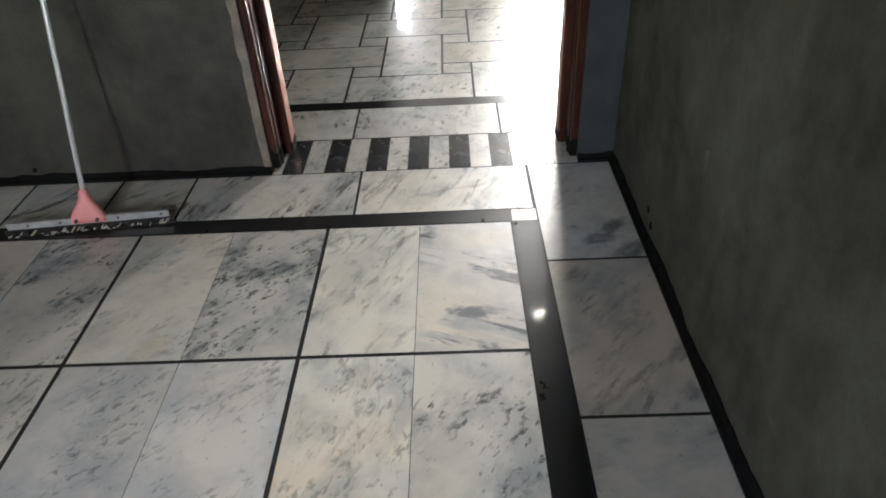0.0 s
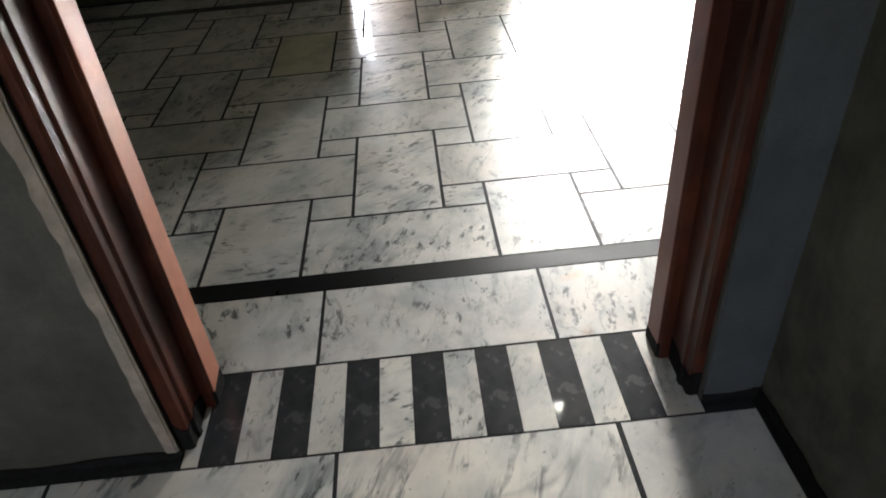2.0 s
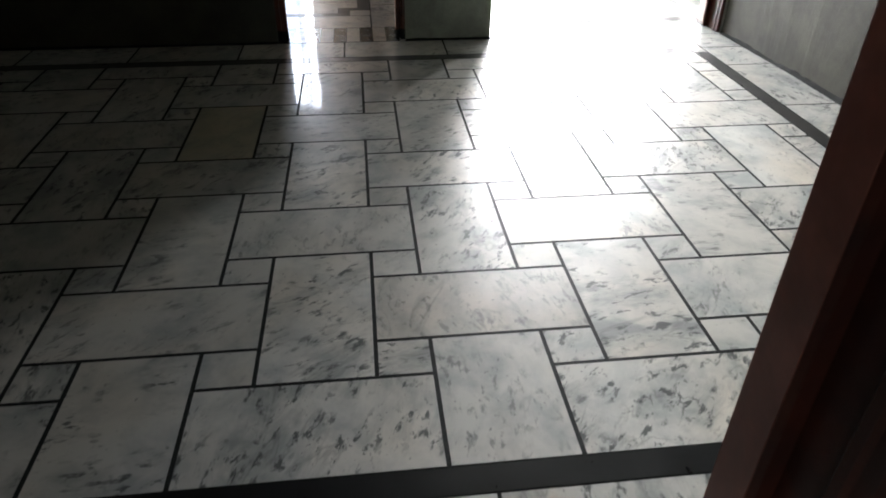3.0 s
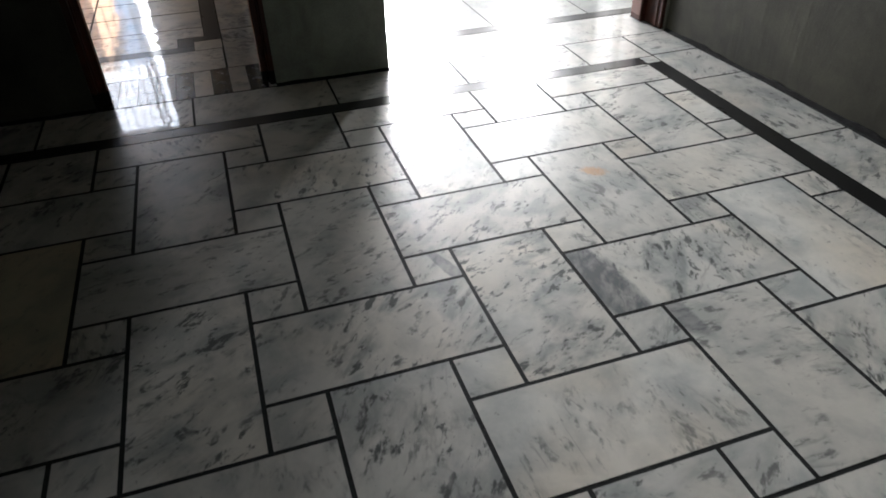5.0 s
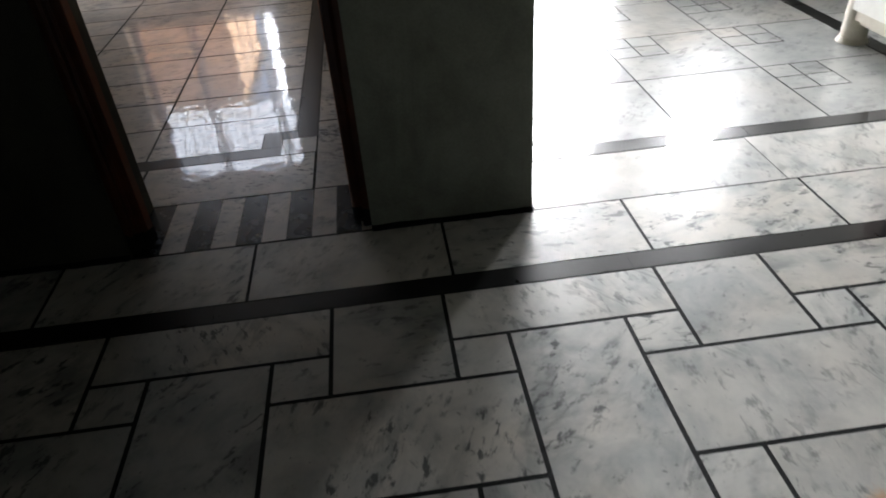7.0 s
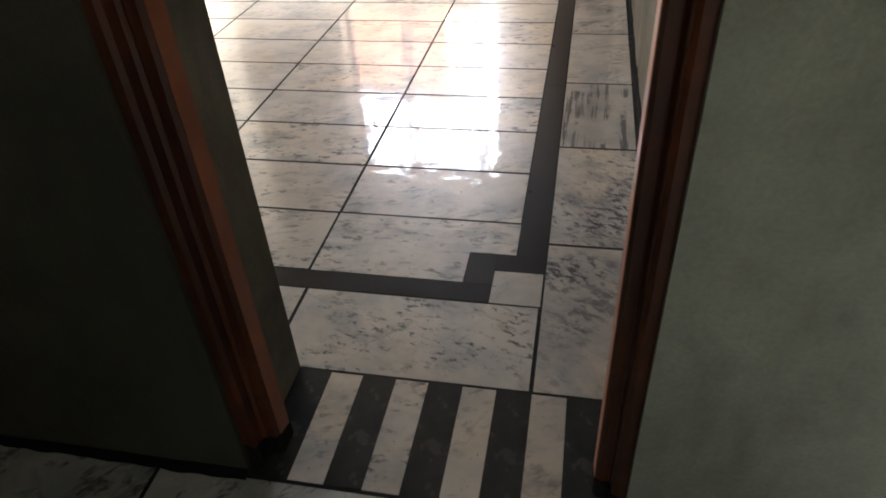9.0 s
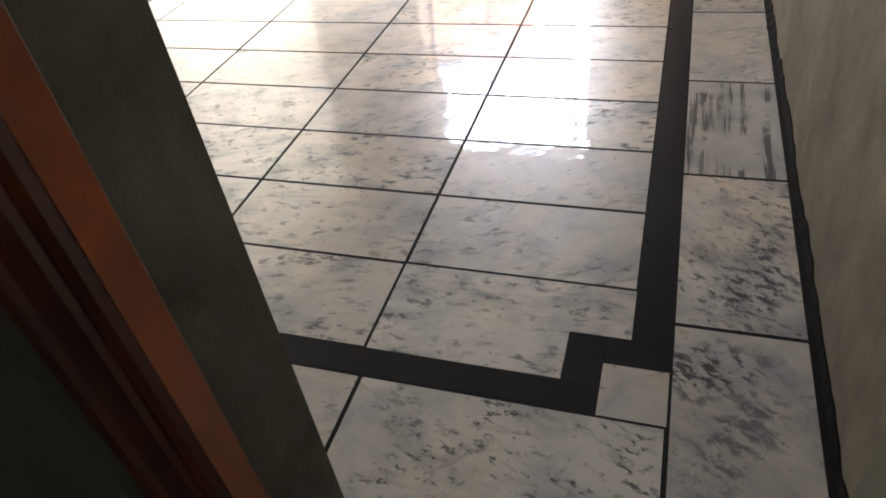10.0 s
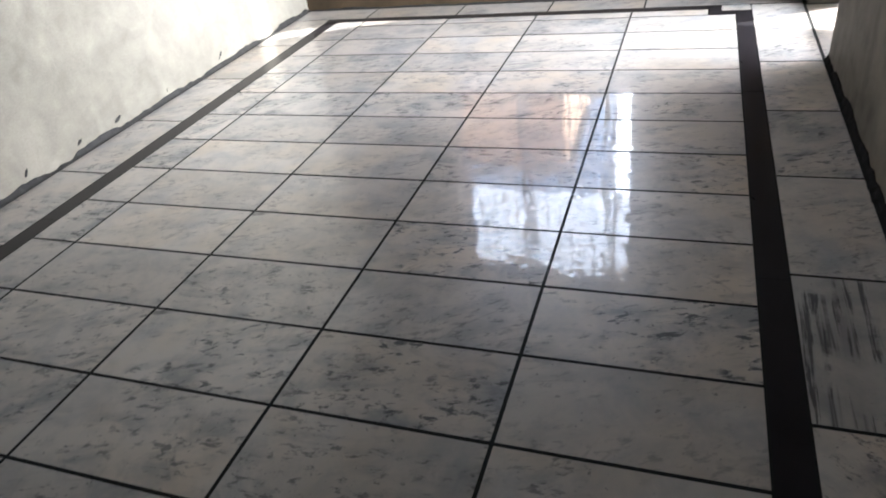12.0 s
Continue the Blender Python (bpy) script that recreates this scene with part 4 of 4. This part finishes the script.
for ya, yb in spans([1.82, 2.43, 3.05, 3.657, 4.27, 4.60], 1.30, 4.880):
    piece("border_tile", 3.84, 4.125, ya, yb, M_MARBLE_B, floor_2, 0.0045)
piece("threshold_slab", 2.595, 3.47, 4.880, 5.195, M_MARBLE_B, floor_2, 0.002)
piece("threshold_slab", 3.47, 4.10, 4.880, 5.195, M_MARBLE_B, floor_2, 0.0005)
for i in range(9):
    a = 1.294 + i * 0.0812
    piece("threshold_strip", a, a + 0.0812, 4.884, 5.188, M_GREYSTRIP if i % 2 == 0 else M_MARBLE_C, floor_2, 0.0004)
piece("threshold_strip", 2.025, 2.06, 4.884, 5.188, M_MARBLE_C, floor_2, 0.0006)

# bedroom: long slabs in a straight grid, stepped border band
GC = 0.0049
ROWS = [5.562] + [5.861 + 0.302 * k for k in range(12)] + [9.47]
COLS = [-0.87, -0.645, -0.017, 0.587, 1.183, 1.777]
for xa, xb in zip(COLS, COLS[1:]):
    for ya, yb in zip(ROWS, ROWS[1:]):
        if xb > 1.7 and ya < 5.6:
            notched("floor_tile", xa, xb, ya, yb, xb - 1.64, 5.70 - ya, 1, -1, M_MARBLE_C, floor_3, 0.003)
        else:
            piece("floor_tile", xa, xb, ya, yb, M_MARBLE_C, floor_3, GC)
for xa, xb in zip(COLS, COLS[1:]):
    piece("floor_tile", xa, min(xb, 1.63), 9.47, 9.585, M_MARBLE_C, floor_3, GC)
for xa, xb in spans([0.3], -0.955, 1.72):
    piece("band_strip", xa, xb, 5.487, 5.562, M_CHARCOAL, floor_3, 0.0004)
piece("band_strip", 1.64, 1.72, 5.562, 5.70, M_CHARCOAL, floor_3, 0.0004)
piece("band_strip", 1.72, 1.86, 5.626, 5.70, M_CHARCOAL, floor_3, 0.0004)
piece("corner_square", 1.72, 1.86, 5.487, 5.626, M_MARBLE_C, floor_3, 0.001)
for ya, yb in spans([6.9, 8.3], 5.70, 9.545):
    piece("band_strip", 1.777, 1.86, ya, yb, M_CHARCOAL, floor_3, 0.0004)
piece("band_strip", 1.63, 1.777, 9.47, 9.545, M_CHARCOAL, floor_3, 0.0004)
piece("band_strip", 1.63, 1.70, 9.545, 9.66, M_CHARCOAL, floor_3, 0.0004)
piece("corner_square", 1.70, 1.86, 9.545, 9.66, M_MARBLE_C, floor_3, 0.001)
for xa, xb in spans([0.3], -0.955, 1.63):
    piece("band_strip", xa, xb, 9.585, 9.66, M_CHARCOAL, floor_3, 0.0004)
for ya, yb in spans([6.9, 8.3], 5.562, 9.585):
    piece("band_strip", -0.955, -0.87, ya, yb, M_CHARCOAL, floor_3, 0.0004)
for xa, xb in spans([-0.63, -0.02, 0.60, 1.205], -1.25, 1.86):
    piece("border_tile", xa, xb, 5.19, 5.487, M_MARBLE_C, floor_3, GC)
for ya, yb in spans([5.768, 6.363, 6.93, 7.52, 8.09, 8.675, 9.27], 5.19, 9.66):
    piece("border_tile", 1.86, 2.142, ya, yb, M_MARBLE_C, floor_3, GC)
for ya, yb in spans([6.1, 6.7, 7.3, 7.88, 8.49, 9.09], 5.487, 9.66):
    piece("border_tile", -1.25, -0.955, ya, yb, M_MARBLE_C, floor_3, GC)
for xa, xb in spans([-0.67, 0.01, 0.64, 1.25], -1.25, 2.142):
    piece("border_tile", xa, xb, 9.66, 9.91, M_MARBLE_C, floor_3, GC)
piece("threshold_slab", 2.15, 2.50, 8.71, 9.61, M_MARBLE_C, floor_3, 0.002)

# lobby: square slabs, every other one with four small squares let into a corner
DX, DY = [2.70, 3.28, 3.86, 4.44], [5.28, 5.82, 6.36, 6.90, 7.44, 7.96]
for i, (xa, xb) in enumerate(zip(DX, DX[1:])):
    for j, (ya, yb) in enumerate(zip(DY, DY[1:])):
        if (i + j) % 2 == 0 or (i, j) in ((1, 2), (2, 1)):
            s = 0.132
            for u in (0, 1):
                for v in (1, 2):
                    piece("inset_square", xa + u * s, xa + (u + 1) * s, yb - v * s, yb - (v - 1) * s, M_MARBLE_D, floor_4, 0.003)
            notched("floor_tile", xa, xb, ya, yb, 2 * s, 2 * s, -1, 1, M_MARBLE_D, floor_4, 0.0036)
        else:
            piece("floor_tile", xa, xb, ya, yb, M_MARBLE_D, floor_4, 0.0036)
for ya, yb in zip(DY, DY[1:]):
    piece("floor_tile", 2.51, 2.70, ya, yb, M_MARBLE_D, floor_4, 0.0036)
piece("band_strip", 2.51, 3.5, 5.203, 5.28, M_BLACK, floor_4, 0.0005)
piece("band_strip", 3.5, 4.52, 5.203, 5.28, M_BLACK, floor_4, 0.0005)
piece("band_strip", 4.44, 4.52, 5.28, 6.6, M_BLACK, floor_4, 0.0005)
piece("band_strip", 4.44, 4.52, 6.6, 7.96, M_BLACK, floor_4, 0.0005)
for ya, yb in spans([5.80, 6.40, 7.0, 7.6], 5.203, 7.98):
    piece("border_tile", 4.52, 4.91, ya, yb, M_MARBLE_D, floor_4, 0.0025)
    piece("border_tile", 4.91, 5.29, ya, yb, M_MARBLE_D, floor_4, 0.0025)
piece("threshold_slab", 2.76, 3.94, 7.99, 8.22, M_MARBLE_D, floor_4, 0.003)
